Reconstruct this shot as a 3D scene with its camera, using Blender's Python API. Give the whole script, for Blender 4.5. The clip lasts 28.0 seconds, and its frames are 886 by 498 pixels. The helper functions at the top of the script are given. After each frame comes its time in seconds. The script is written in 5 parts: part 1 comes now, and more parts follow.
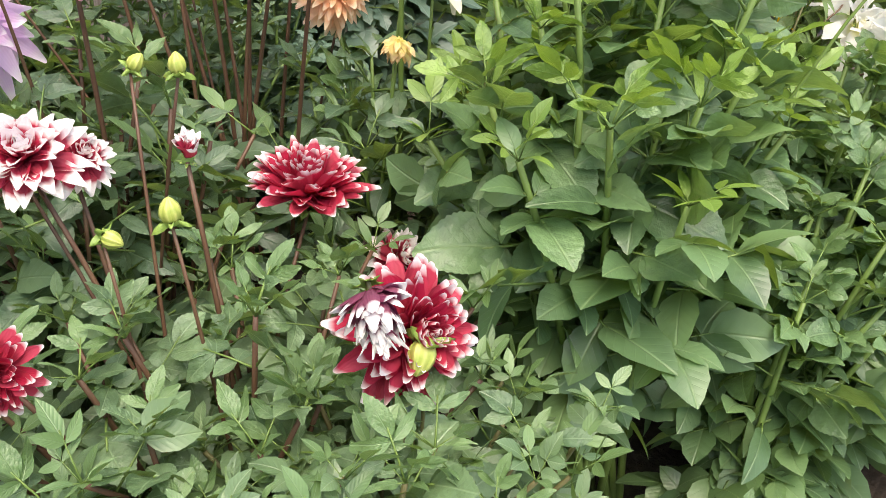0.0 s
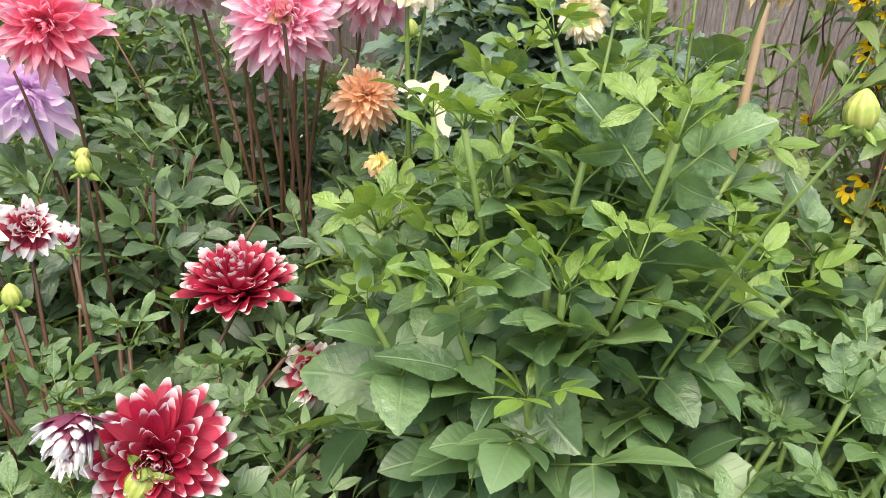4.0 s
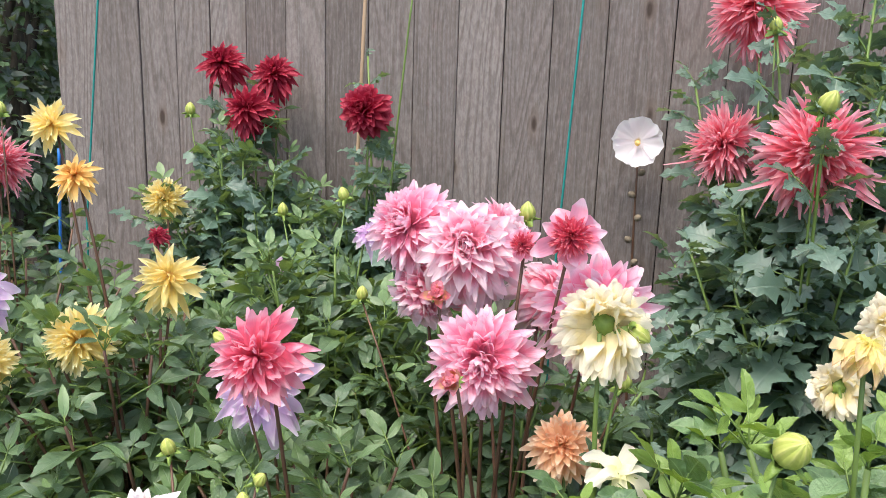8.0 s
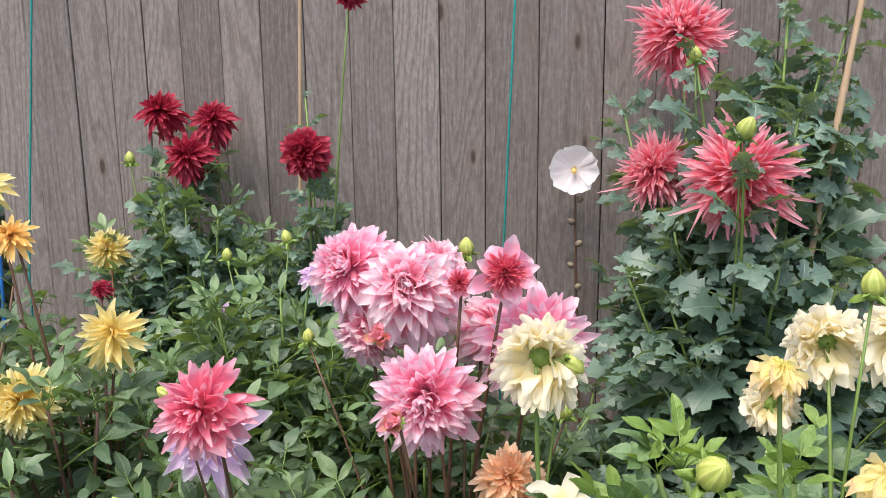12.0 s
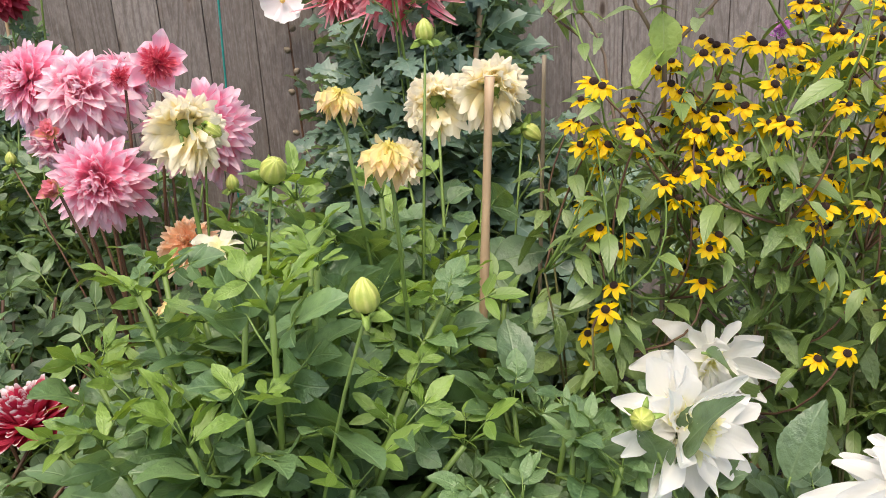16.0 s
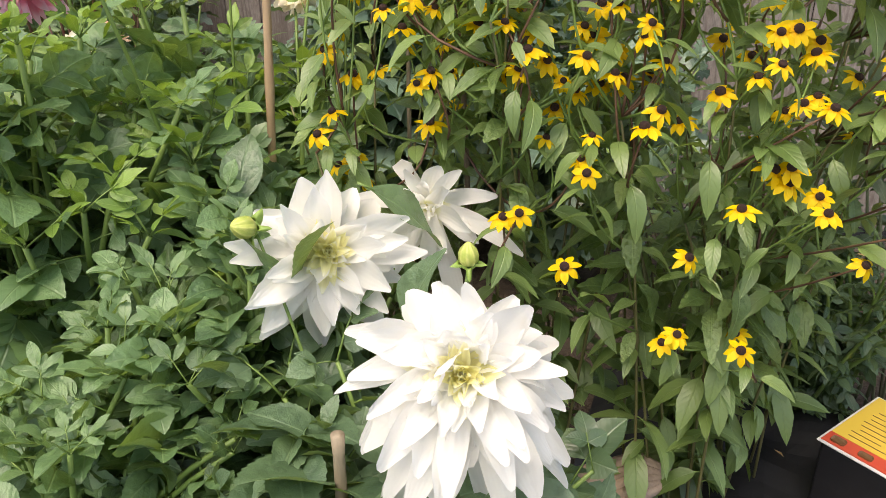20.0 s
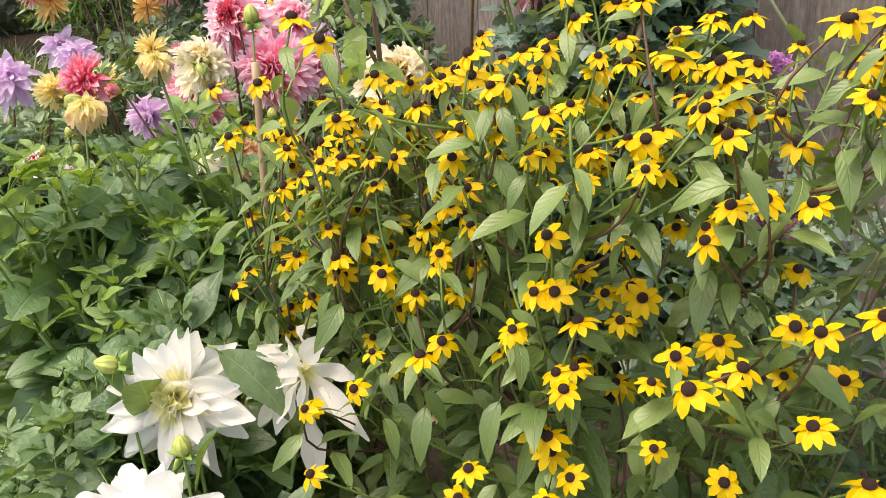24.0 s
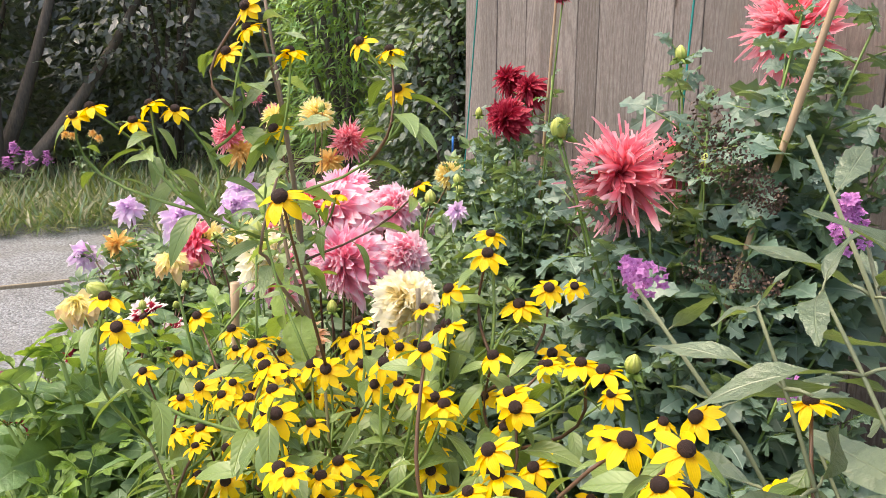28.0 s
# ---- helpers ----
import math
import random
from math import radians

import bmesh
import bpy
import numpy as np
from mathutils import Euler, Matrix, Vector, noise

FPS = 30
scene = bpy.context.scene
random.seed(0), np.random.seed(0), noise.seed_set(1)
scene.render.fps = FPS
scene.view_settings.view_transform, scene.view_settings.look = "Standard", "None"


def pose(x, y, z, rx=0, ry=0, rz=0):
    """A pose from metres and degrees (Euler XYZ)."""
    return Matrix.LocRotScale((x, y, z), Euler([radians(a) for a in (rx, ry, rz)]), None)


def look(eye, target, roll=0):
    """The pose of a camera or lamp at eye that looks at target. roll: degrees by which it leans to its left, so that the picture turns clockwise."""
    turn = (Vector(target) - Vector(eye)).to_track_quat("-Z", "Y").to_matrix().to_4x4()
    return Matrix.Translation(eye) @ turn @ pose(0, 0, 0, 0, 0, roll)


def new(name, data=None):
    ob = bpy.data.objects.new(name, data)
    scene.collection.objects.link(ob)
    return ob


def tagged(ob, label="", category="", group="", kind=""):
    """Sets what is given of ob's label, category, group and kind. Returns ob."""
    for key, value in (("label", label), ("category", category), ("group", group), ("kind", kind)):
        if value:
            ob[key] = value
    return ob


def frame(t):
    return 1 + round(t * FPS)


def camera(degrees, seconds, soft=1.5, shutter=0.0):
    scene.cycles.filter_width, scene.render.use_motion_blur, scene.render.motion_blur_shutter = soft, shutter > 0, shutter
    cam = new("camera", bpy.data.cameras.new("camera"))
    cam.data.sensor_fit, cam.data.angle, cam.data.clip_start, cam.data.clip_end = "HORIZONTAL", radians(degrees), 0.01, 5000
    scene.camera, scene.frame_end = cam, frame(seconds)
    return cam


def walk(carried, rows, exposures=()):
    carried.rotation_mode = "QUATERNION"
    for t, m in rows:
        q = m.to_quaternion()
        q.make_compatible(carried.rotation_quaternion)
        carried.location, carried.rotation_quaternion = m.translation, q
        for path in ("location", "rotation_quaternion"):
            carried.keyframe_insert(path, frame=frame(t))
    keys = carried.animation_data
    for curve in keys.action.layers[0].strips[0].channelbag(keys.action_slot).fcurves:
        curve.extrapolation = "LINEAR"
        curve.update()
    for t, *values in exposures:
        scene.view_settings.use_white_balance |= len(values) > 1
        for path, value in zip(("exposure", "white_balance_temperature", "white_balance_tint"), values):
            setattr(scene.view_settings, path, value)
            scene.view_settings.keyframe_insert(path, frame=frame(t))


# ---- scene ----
cam = camera(54.8, 28.0, soft=0.7)

SKY, SUN = 0.15, 1.75
EXPOSURES = ((0, 1.42, 7500, 10), (3, 1.38, 7500, 10), (6, 1.27, 7100, 10), (10, 1.14, 6900, 10), (15, 1.02, 7400, 11), (20, 1.1, 7800, 12), (25, 1.24, 8000, 12), (28, 1.44, 7900, 12))
PATH = [
    (0, (-0.72, 0.278, 1.221), (0.301, 1.714, 0.275), 1.4),
    (0.5, (-0.62, 0.165, 1.217), (0.37, 1.617, 0.262), 1.2),
    (1, (-0.564, 0.112, 1.228), (0.411, 1.578, 0.28), 1.0),
    (1.5, (-0.499, 0.111, 1.235), (0.466, 1.585, 0.287), 1.0),
    (2, (-0.356, 0.134, 1.257), (0.57, 1.628, 0.302), 1.0),
    (2.5, (-0.233, 0.174, 1.264), (0.63, 1.705, 0.31), 2.6),
    (3, (-0.22, 0.185, 1.276), (0.431, 1.823, 0.331), 1.5),
    (3.5, (-0.178, 0.161, 1.302), (0.297, 1.873, 0.384), 1.2),
    (5.5, (0.061, 0.033, 1.48), (-0.08, 1.895, 0.764), 2.3),
    (6, (0.045, 0.112, 1.494), (-0.251, 1.967, 0.809), 1.1),
    (6.5, (0.031, 0.178, 1.523), (-0.344, 2.039, 0.892), 1.0),
    (7, (0.028, 0.225, 1.556), (-0.387, 2.108, 1.022), 1.3),
    (7.5, (0.094, 0.263, 1.575), (-0.378, 2.143, 1.08), 1.7),
    (8, (0.18, 0.277, 1.588), (-0.335, 2.152, 1.12), 1.8),
    (8.5, (0.224, 0.273, 1.608), (-0.323, 2.146, 1.171), 1.6),
    (9, (0.227, 0.265, 1.625), (-0.349, 2.134, 1.208), 1.4),
    (9.5, (0.228, 0.274, 1.628), (-0.355, 2.143, 1.219), 1.2),
    (10, (0.225, 0.274, 1.632), (-0.362, 2.144, 1.23), 1.0),
    (10.5, (0.222, 0.277, 1.635), (-0.357, 2.15, 1.241), 0.6),
    (11, (0.227, 0.275, 1.629), (-0.33, 2.154, 1.231), 0.4),
    (11.5, (0.228, 0.266, 1.625), (-0.292, 2.155, 1.225), 0.0),
    (13.5, (0.171, 0.194, 1.586), (0.122, 2.138, 1.12), -2.1),
    (14, (0.253, 0.14, 1.57), (0.221, 2.077, 1.073), -2.0),
    (14.5, (0.326, 0.086, 1.562), (0.29, 2.013, 1.025), -1.7),
    (15, (0.413, 0.025, 1.545), (0.37, 1.941, 0.973), -1.7),
    (15.5, (0.498, -0.028, 1.524), (0.462, 1.881, 0.928), -2.1),
    (16, (0.561, -0.014, 1.486), (0.558, 1.863, 0.796), -2.9),
    (16.5, (0.661, 0.044, 1.443), (0.668, 1.903, 0.706), -3.2),
    (17, (0.776, 0.121, 1.391), (0.792, 1.95, 0.581), -2.9),
    (17.5, (0.839, 0.157, 1.389), (0.846, 1.957, 0.518), -3.0),
    (18, (0.936, 0.139, 1.378), (0.882, 1.923, 0.475), -2.0),
    (18.5, (1.127, 0.054, 1.383), (0.823, 1.813, 0.481), -2.9),
    (19, (1.254, -0.001, 1.365), (0.808, 1.727, 0.463), -2.3),
    (19.5, (1.331, 0.01, 1.364), (0.834, 1.725, 0.464), -1.4),
    (20, (1.405, 0.077, 1.351), (0.829, 1.77, 0.455), -0.7),
    (20.5, (1.478, 0.136, 1.343), (0.697, 1.741, 0.442), -0.1),
    (22.5, (1.968, 0.217, 1.552), (0.606, 1.404, 0.694), -2.1),
    (23, (2.026, 0.283, 1.547), (0.661, 1.496, 0.731), -3.3),
    (23.5, (2.064, 0.436, 1.537), (0.693, 1.653, 0.739), -3.4),
    (24, (2.086, 0.598, 1.551), (0.7, 1.809, 0.769), -2.8),
    (24.5, (2.096, 0.683, 1.561), (0.688, 1.878, 0.795), -2.3),
    (25, (2.13, 0.756, 1.608), (0.658, 1.891, 0.871), -1.8),
    (25.5, (2.222, 0.85, 1.642), (0.637, 1.84, 0.93), -2.0),
    (26, (2.3, 0.942, 1.683), (0.64, 1.825, 1.002), -1.8),
    (26.5, (2.339, 0.999, 1.718), (0.619, 1.803, 1.09), -0.7),
    (27, (2.34, 1.041, 1.739), (0.597, 1.819, 1.142), -0.4),
    (27.5, (2.293, 1.102, 1.761), (0.528, 1.859, 1.201), -1.0),
    (28, (2.186, 1.165, 1.712), (0.406, 1.931, 1.217), 0.1),
]
walk(cam, [(t, look(e, a, r)) for t, e, a, r in PATH], EXPOSURES)

# ---- light ----
world = bpy.data.worlds.new("world")
scene.world = world
world.use_nodes = True
wn = world.node_tree
sky = wn.nodes.new("ShaderNodeTexSky")
sky.sky_type, sky.sun_disc = "NISHITA", False
sky.sun_elevation, sky.sun_rotation = radians(70), radians(200)
sky.air_density, sky.dust_density, sky.ozone_density = 1.0, 2.5, 1.5
wn.nodes["Background"].inputs[1].default_value = SKY
wn.links.new(sky.outputs[0], wn.nodes["Background"].inputs[0])
sun = new("sun", bpy.data.lights.new("sun", "SUN"))
sun.data.energy, sun.data.angle, sun.data.color = SUN, radians(45), (1.0, 0.96, 0.9)
sun.matrix_world = look((0, 0, 0), (0.14, 0.42, -1.0))


# ---- materials ----
def shader(name):
    m = bpy.data.materials.new(name)
    m.use_nodes = True
    t = m.node_tree
    return m, t, t.nodes["Principled BSDF"]


def node(t, kind, **kw):
    n = t.nodes.new("ShaderNode" + kind)
    for k, v in kw.items():
        if k == "op":
            n.operation = v
        elif k == "blend":
            n.data_type, n.blend_type = "RGBA", v
    return n


def calc(t, op, a, b=None, c=None):
    n = node(t, "Math", op=op)
    for i, v in enumerate((a, b, c)):
        if v is None:
            continue
        if isinstance(v, (int, float)):
            n.inputs[i].default_value = v
        else:
            t.links.new(v, n.inputs[i])
    return n.outputs[0]


def blend(t, fac, a, b, how="MIX"):
    n = node(t, "Mix", blend=how)
    for i, v in ((0, fac), (6, a), (7, b)):
        if isinstance(v, (int, float)):
            n.inputs[i].default_value = v
        elif isinstance(v, tuple):
            n.inputs[i].default_value = (*v, 1)
        else:
            t.links.new(v, n.inputs[i])
    return n.outputs[2]


def ramp(t, fac, *stops):
    n = node(t, "ValToRGB")
    e = n.color_ramp.elements
    while len(e) < len(stops):
        e.new(0.5)
    for el, (p, c) in zip(e, stops):
        el.position, el.color = p, (*c, 1) if isinstance(c, tuple) else (c, c, c, 1)
    t.links.new(fac, n.inputs[0])
    return n.outputs[0]


def noise_of(t, vec, scale, detail=3.0, rough=0.55, stretch=None):
    if stretch:
        mp = node(t, "Mapping")
        mp.inputs["Scale"].default_value = stretch
        t.links.new(vec, mp.inputs[0])
        vec = mp.outputs[0]
    n = node(t, "TexNoise")
    n.inputs["Scale"].default_value, n.inputs["Detail"].default_value, n.inputs["Roughness"].default_value = scale, detail, rough
    t.links.new(vec, n.inputs["Vector"])
    return n.outputs["Fac"]


def bumped(t, bsdf, height, strength, distance):
    b = node(t, "Bump")
    b.inputs["Strength"].default_value, b.inputs["Distance"].default_value = strength, distance
    t.links.new(height, b.inputs["Height"])
    t.links.new(b.outputs[0], bsdf.inputs["Normal"])
    return b


def let_through(t, bsdf, color, amount):
    """Thin leaf or petal: some light passes through it."""
    tr, mx = node(t, "BsdfTranslucent"), node(t, "MixShader")
    t.links.new(color, tr.inputs[0])
    mx.inputs[0].default_value = amount
    t.links.new(bsdf.outputs[0], mx.inputs[1])
    t.links.new(tr.outputs[0], mx.inputs[2])
    t.links.new(mx.outputs[0], t.nodes["Material Output"].inputs[0])


def leaf_material(name, dark, light, vein, rough=0.42, see=0.25):
    dark, light = tuple(1.16 * q for q in dark), tuple(1.16 * q for q in light)
    m, t, b = shader(name)
    co, oi = node(t, "TexCoord"), node(t, "ObjectInfo")
    geo = node(t, "NewGeometry")
    sp = node(t, "SeparateXYZ")
    t.links.new(co.outputs["UV"], sp.inputs[0])
    across = calc(t, "ABSOLUTE", calc(t, "SUBTRACT", sp.outputs[0], 0.5))
    rnd = calc(t, "FRACT", calc(t, "ADD", oi.outputs["Random"], geo.outputs["Random Per Island"]))
    c = blend(t, rnd, dark, light)
    mott = noise_of(t, co.outputs["Object"], 9.0, 4.0)
    c = blend(t, ramp(t, mott, (0.38, 0.0), (0.7, 0.4)), c, tuple(1.3 * q for q in light))
    c = blend(t, ramp(t, mott, (0.28, 0.35), (0.46, 0.0)), c, tuple(0.75 * q for q in dark))
    blem = noise_of(t, co.outputs["Object"], 30.0, 2.0)
    c = blend(t, ramp(t, blem, (0.68, 0.0), (0.8, 0.35)), c, (0.16, 0.17, 0.05))
    rib = ramp(t, across, (0.0, 1.0), (0.035, 0.0))
    side = calc(t, "SINE", calc(t, "MULTIPLY", calc(t, "SUBTRACT", sp.outputs[1], calc(t, "MULTIPLY", across, 0.7)), 44.0))
    sidev = ramp(t, side, (0.93, 0.0), (1.0, 0.16))
    veins = calc(t, "MAXIMUM", rib, sidev)
    c = blend(t, calc(t, "MULTIPLY", veins, 0.62), c, vein)
    t.links.new(c, b.inputs["Base Color"])
    t.links.new(calc(t, "MULTIPLY_ADD", mott, 0.3, rough - 0.15), b.inputs["Roughness"])
    b.inputs["Specular IOR Level"].default_value = 0.75
    h = calc(t, "SUBTRACT", calc(t, "MULTIPLY", mott, 1.6), calc(t, "ADD", calc(t, "MULTIPLY", veins, 0.35), calc(t, "MULTIPLY", side, 0.025)))
    bumped(t, b, h, 0.42, 0.008)
    let_through(t, b, blend(t, 0.55, c, (0.4, 0.56, 0.03)), see)
    return m


def petal_material(name, base, mid, tip, rough=0.55, see=0.42, a=0.35, z=0.8, streak=0.25):
    m, t, b = shader(name)
    co, geo = node(t, "TexCoord"), node(t, "NewGeometry")
    sp = node(t, "SeparateXYZ")
    t.links.new(co.outputs["UV"], sp.inputs[0])
    wob = noise_of(t, co.outputs["Object"], 5.0, 2.0)
    v = calc(t, "ADD", sp.outputs[1], calc(t, "MULTIPLY", calc(t, "SUBTRACT", wob, 0.5), 0.25))
    c = ramp(t, v, (0.05, base), (a, mid), (z, mid), (min(0.99, z + 0.12), tip))
    lines = calc(t, "SINE", calc(t, "MULTIPLY", sp.outputs[0], 38.0))
    c = blend(t, calc(t, "MULTIPLY", ramp(t, lines, (0.4, 0.0), (1.0, 1.0)), streak * 0.5), c, tuple(0.75 * x for x in mid))
    c = blend(t, calc(t, "MULTIPLY", geo.outputs["Random Per Island"], streak), c, tuple(min(1, 1.12 * x + 0.02) for x in tip))
    t.links.new(c, b.inputs["Base Color"])
    b.inputs["Roughness"].default_value = rough
    bumped(t, b, calc(t, "ADD", calc(t, "MULTIPLY", lines, 0.15), calc(t, "MULTIPLY", wob, 2.0)), 0.3, 0.004)
    let_through(t, b, c, see)
    return m


def plain_material(name, a, b_, scale, rough=0.6, bump=0.3, depth=0.003, stretch=None, metal=0.0):
    m, t, b = shader(name)
    co, oi = node(t, "TexCoord"), node(t, "ObjectInfo")
    f = noise_of(t, co.outputs["Object"], scale, 5.0, 0.6, stretch)
    big = noise_of(t, co.outputs["Object"], scale * 0.17, 3.0)
    c = blend(t, ramp(t, f, (0.3, 0.0), (0.7, 1.0)), a, b_)
    c = blend(t, ramp(t, big, (0.35, 0.0), (0.75, 0.5)), c, tuple(0.6 * x for x in a))
    c = blend(t, calc(t, "MULTIPLY", oi.outputs["Random"], 0.25), c, b_)
    t.links.new(c, b.inputs["Base Color"])
    b.inputs["Roughness"].default_value, b.inputs["Metallic"].default_value = rough, metal
    bumped(t, b, f, bump, depth)
    return m


def board_material():
    """Weathered cedar: grey-brown, with long grain, ring figures, dark streaks and knots."""
    m, t, b = shader("weathered_cedar")
    co, oi = node(t, "TexCoord"), node(t, "ObjectInfo")
    off, sc = node(t, "CombineXYZ"), node(t, "VectorMath", op="ADD")
    t.links.new(calc(t, "MULTIPLY", oi.outputs["Random"], 37.0), off.inputs[2])
    t.links.new(calc(t, "MULTIPLY", oi.outputs["Random"], 11.0), off.inputs[0])
    t.links.new(co.outputs["Object"], sc.inputs[0])
    t.links.new(off.outputs[0], sc.inputs[1])
    p = sc.outputs[0]
    fibre = noise_of(t, p, 6.0, 6.0, 0.7, (28, 4, 0.6))
    fine = noise_of(t, p, 9.0, 5.0, 0.75, (22, 4, 0.7))
    warp = noise_of(t, p, 1.0, 1.5, 0.4, (6, 1, 0.75))
    rings = calc(t, "SINE", calc(t, "ADD", calc(t, "MULTIPLY", warp, 115.0), calc(t, "MULTIPLY", fibre, 3.0)))
    sawn = noise_of(t, p, 55.0, 4.0, 0.7, (1.6, 1, 0.55))
    vor = node(t, "TexVoronoi")
    mp = node(t, "Mapping")
    mp.inputs["Scale"].default_value = (6.5, 1, 2.4)
    t.links.new(p, mp.inputs[0])
    t.links.new(mp.outputs[0], vor.inputs["Vector"])
    vor.inputs["Scale"].default_value = 1.0
    knot = ramp(t, vor.outputs["Distance"], (0.05, 1.0), (0.09, 0.0))
    halo = ramp(t, vor.outputs["Distance"], (0.05, 0.5), (0.2, 0.0))
    c = blend(t, oi.outputs["Random"], (0.15, 0.124, 0.112), (0.3, 0.258, 0.239))
    c = blend(t, ramp(t, rings, (0.1, 0.0), (0.95, 0.5)), c, (0.105, 0.084, 0.072))
    c = blend(t, ramp(t, fibre, (0.48, 0.0), (0.66, 0.55)), c, (0.3, 0.285, 0.272))
    c = blend(t, ramp(t, fine, (0.55, 0.0), (0.75, 0.55)), c, (0.07, 0.055, 0.047))
    c = blend(t, ramp(t, sawn, (0.42, 0.32), (0.56, 0.0)), c, (0.085, 0.068, 0.06))
    c = blend(t, ramp(t, sawn, (0.56, 0.0), (0.72, 0.3)), c, (0.34, 0.315, 0.3))
    stain = noise_of(t, p, 1.3, 4.0, 0.6, (5, 1, 0.8))
    c = blend(t, ramp(t, stain, (0.55, 0.0), (0.75, 0.45)), c, (0.17, 0.15, 0.13))
    c = blend(t, halo, c, (0.17, 0.12, 0.09))
    c = blend(t, knot, c, (0.06, 0.04, 0.03))
    t.links.new(c, b.inputs["Base Color"])
    b.inputs["Roughness"].default_value = 0.8
    h = calc(t, "ADD", calc(t, "MULTIPLY", rings, 0.3), calc(t, "ADD", sawn, calc(t, "SUBTRACT", fibre, calc(t, "MULTIPLY", fine, 1.2))))
    bumped(t, b, h, 0.55, 0.003)
    return m


def gravel_material(name, a, b_, c_):
    m, t, b = shader(name)
    co = node(t, "TexCoord")
    v = node(t, "TexVoronoi")
    v.inputs["Scale"].default_value = 75.0
    t.links.new(co.outputs["Object"], v.inputs["Vector"])
    big = noise_of(t, co.outputs["Object"], 1.6, 5.0)
    sp = node(t, "SeparateColor")
    t.links.new(v.outputs["Color"], sp.inputs[0])
    c = blend(t, sp.outputs[0], a, b_)
    c = blend(t, ramp(t, big, (0.45, 0.0), (0.7, 0.7)), c, c_)
    c = blend(t, ramp(t, v.outputs["Distance"], (0.5, 0.0), (0.9, 0.7)), c, (0.05, 0.045, 0.04))
    t.links.new(c, b.inputs["Base Color"])
    b.inputs["Roughness"].default_value = 0.85
    bumped(t, b, calc(t, "SUBTRACT", 1.0, v.outputs["Distance"]), 0.8, 0.008)
    return m


CEDAR = board_material()
# near-black: the shade behind the boards is put into this colour
SHADE_WOOD = plain_material("fence_shadow_wood", (0.015, 0.012, 0.01), (0.03, 0.025, 0.02), 8, 0.85, stretch=(20, 4, 1))
SOIL = plain_material("garden_soil", (0.035, 0.025, 0.018), (0.085, 0.062, 0.045), 40, 0.95, 0.9, 0.02)
GRAVEL = gravel_material("pale_gravel", (0.11, 0.118, 0.13), (0.3, 0.315, 0.335), (0.15, 0.148, 0.14))
BAMBOO = plain_material("bamboo_cane", (0.4, 0.265, 0.155), (0.52, 0.375, 0.245), 14, 0.45, 0.25, stretch=(8, 8, 1.2))
OLDCANE = plain_material("grey_cane", (0.2, 0.16, 0.11), (0.33, 0.27, 0.19), 14, 0.6, 0.3, stretch=(8, 8, 1.2))
TWINE = plain_material("teal_twine", (0.0, 0.21, 0.19), (0.01, 0.34, 0.3), 60, 0.6)
BLACK = plain_material("black_plastic", (0.012, 0.012, 0.014), (0.02, 0.02, 0.023), 30, 0.45, 0.1)
CARD_Y = plain_material("yellow_print", (0.75, 0.5, 0.06), (0.82, 0.58, 0.1), 6, 0.4, 0.05)
CARD_R = plain_material("red_print", (0.6, 0.07, 0.04), (0.7, 0.12, 0.06), 9, 0.4, 0.05)
CARD_W = plain_material("white_card", (0.7, 0.7, 0.68), (0.8, 0.8, 0.78), 9, 0.45, 0.05)
INK = plain_material("print_ink", (0.16, 0.08, 0.03), (0.22, 0.11, 0.05), 9, 0.5, 0.05)
BARK = plain_material("bark", (0.06, 0.05, 0.042), (0.14, 0.115, 0.095), 18, 0.9, 0.8, 0.01, stretch=(3, 3, 0.7))
DEADWOOD = plain_material("dead_branch", (0.24, 0.17, 0.13), (0.42, 0.32, 0.25), 16, 0.85, 0.7, 0.006, stretch=(3, 3, 0.6))

L_RW = leaf_material("leaf_grey_green", (0.05, 0.102, 0.048), (0.138, 0.218, 0.108), (0.28, 0.39, 0.22))
L_BRIGHT = leaf_material("leaf_bright_green", (0.04, 0.092, 0.042), (0.145, 0.246, 0.106), (0.25, 0.36, 0.17), see=0.3)
L_YOUNG = leaf_material("leaf_young", (0.1, 0.19, 0.035), (0.21, 0.33, 0.07), (0.32, 0.45, 0.13), see=0.34)
L_SOFT = leaf_material("leaf_fresh_grey_green", (0.075, 0.145, 0.055), (0.135, 0.225, 0.09), (0.24, 0.34, 0.17))
L_DARK = leaf_material("leaf_dark_green", (0.034, 0.072, 0.039), (0.108, 0.176, 0.092), (0.19, 0.28, 0.155))
L_BLUE = leaf_material("leaf_blue_green", (0.038, 0.085, 0.064), (0.14, 0.22, 0.17), (0.22, 0.3, 0.24))
L_RUD = leaf_material("leaf_coneflower", (0.07, 0.125, 0.032), (0.16, 0.236, 0.074), (0.24, 0.34, 0.12))
L_BUD = leaf_material("leaf_silver_green", (0.05, 0.08, 0.048), (0.125, 0.165, 0.105), (0.22, 0.26, 0.17))
L_PALE = leaf_material("leaf_pale_lime", (0.24, 0.36, 0.07), (0.33, 0.45, 0.12), (0.4, 0.5, 0.2), see=0.3)
L_YELLOW = leaf_material("leaf_yellowed", (0.45, 0.33, 0.05), (0.5, 0.42, 0.08), (0.5, 0.4, 0.15))
L_DEAD = leaf_material("leaf_withered", (0.3, 0.17, 0.08), (0.45, 0.3, 0.16), (0.4, 0.28, 0.17))
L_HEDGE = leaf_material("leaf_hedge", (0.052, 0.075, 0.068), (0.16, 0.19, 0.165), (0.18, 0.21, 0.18))
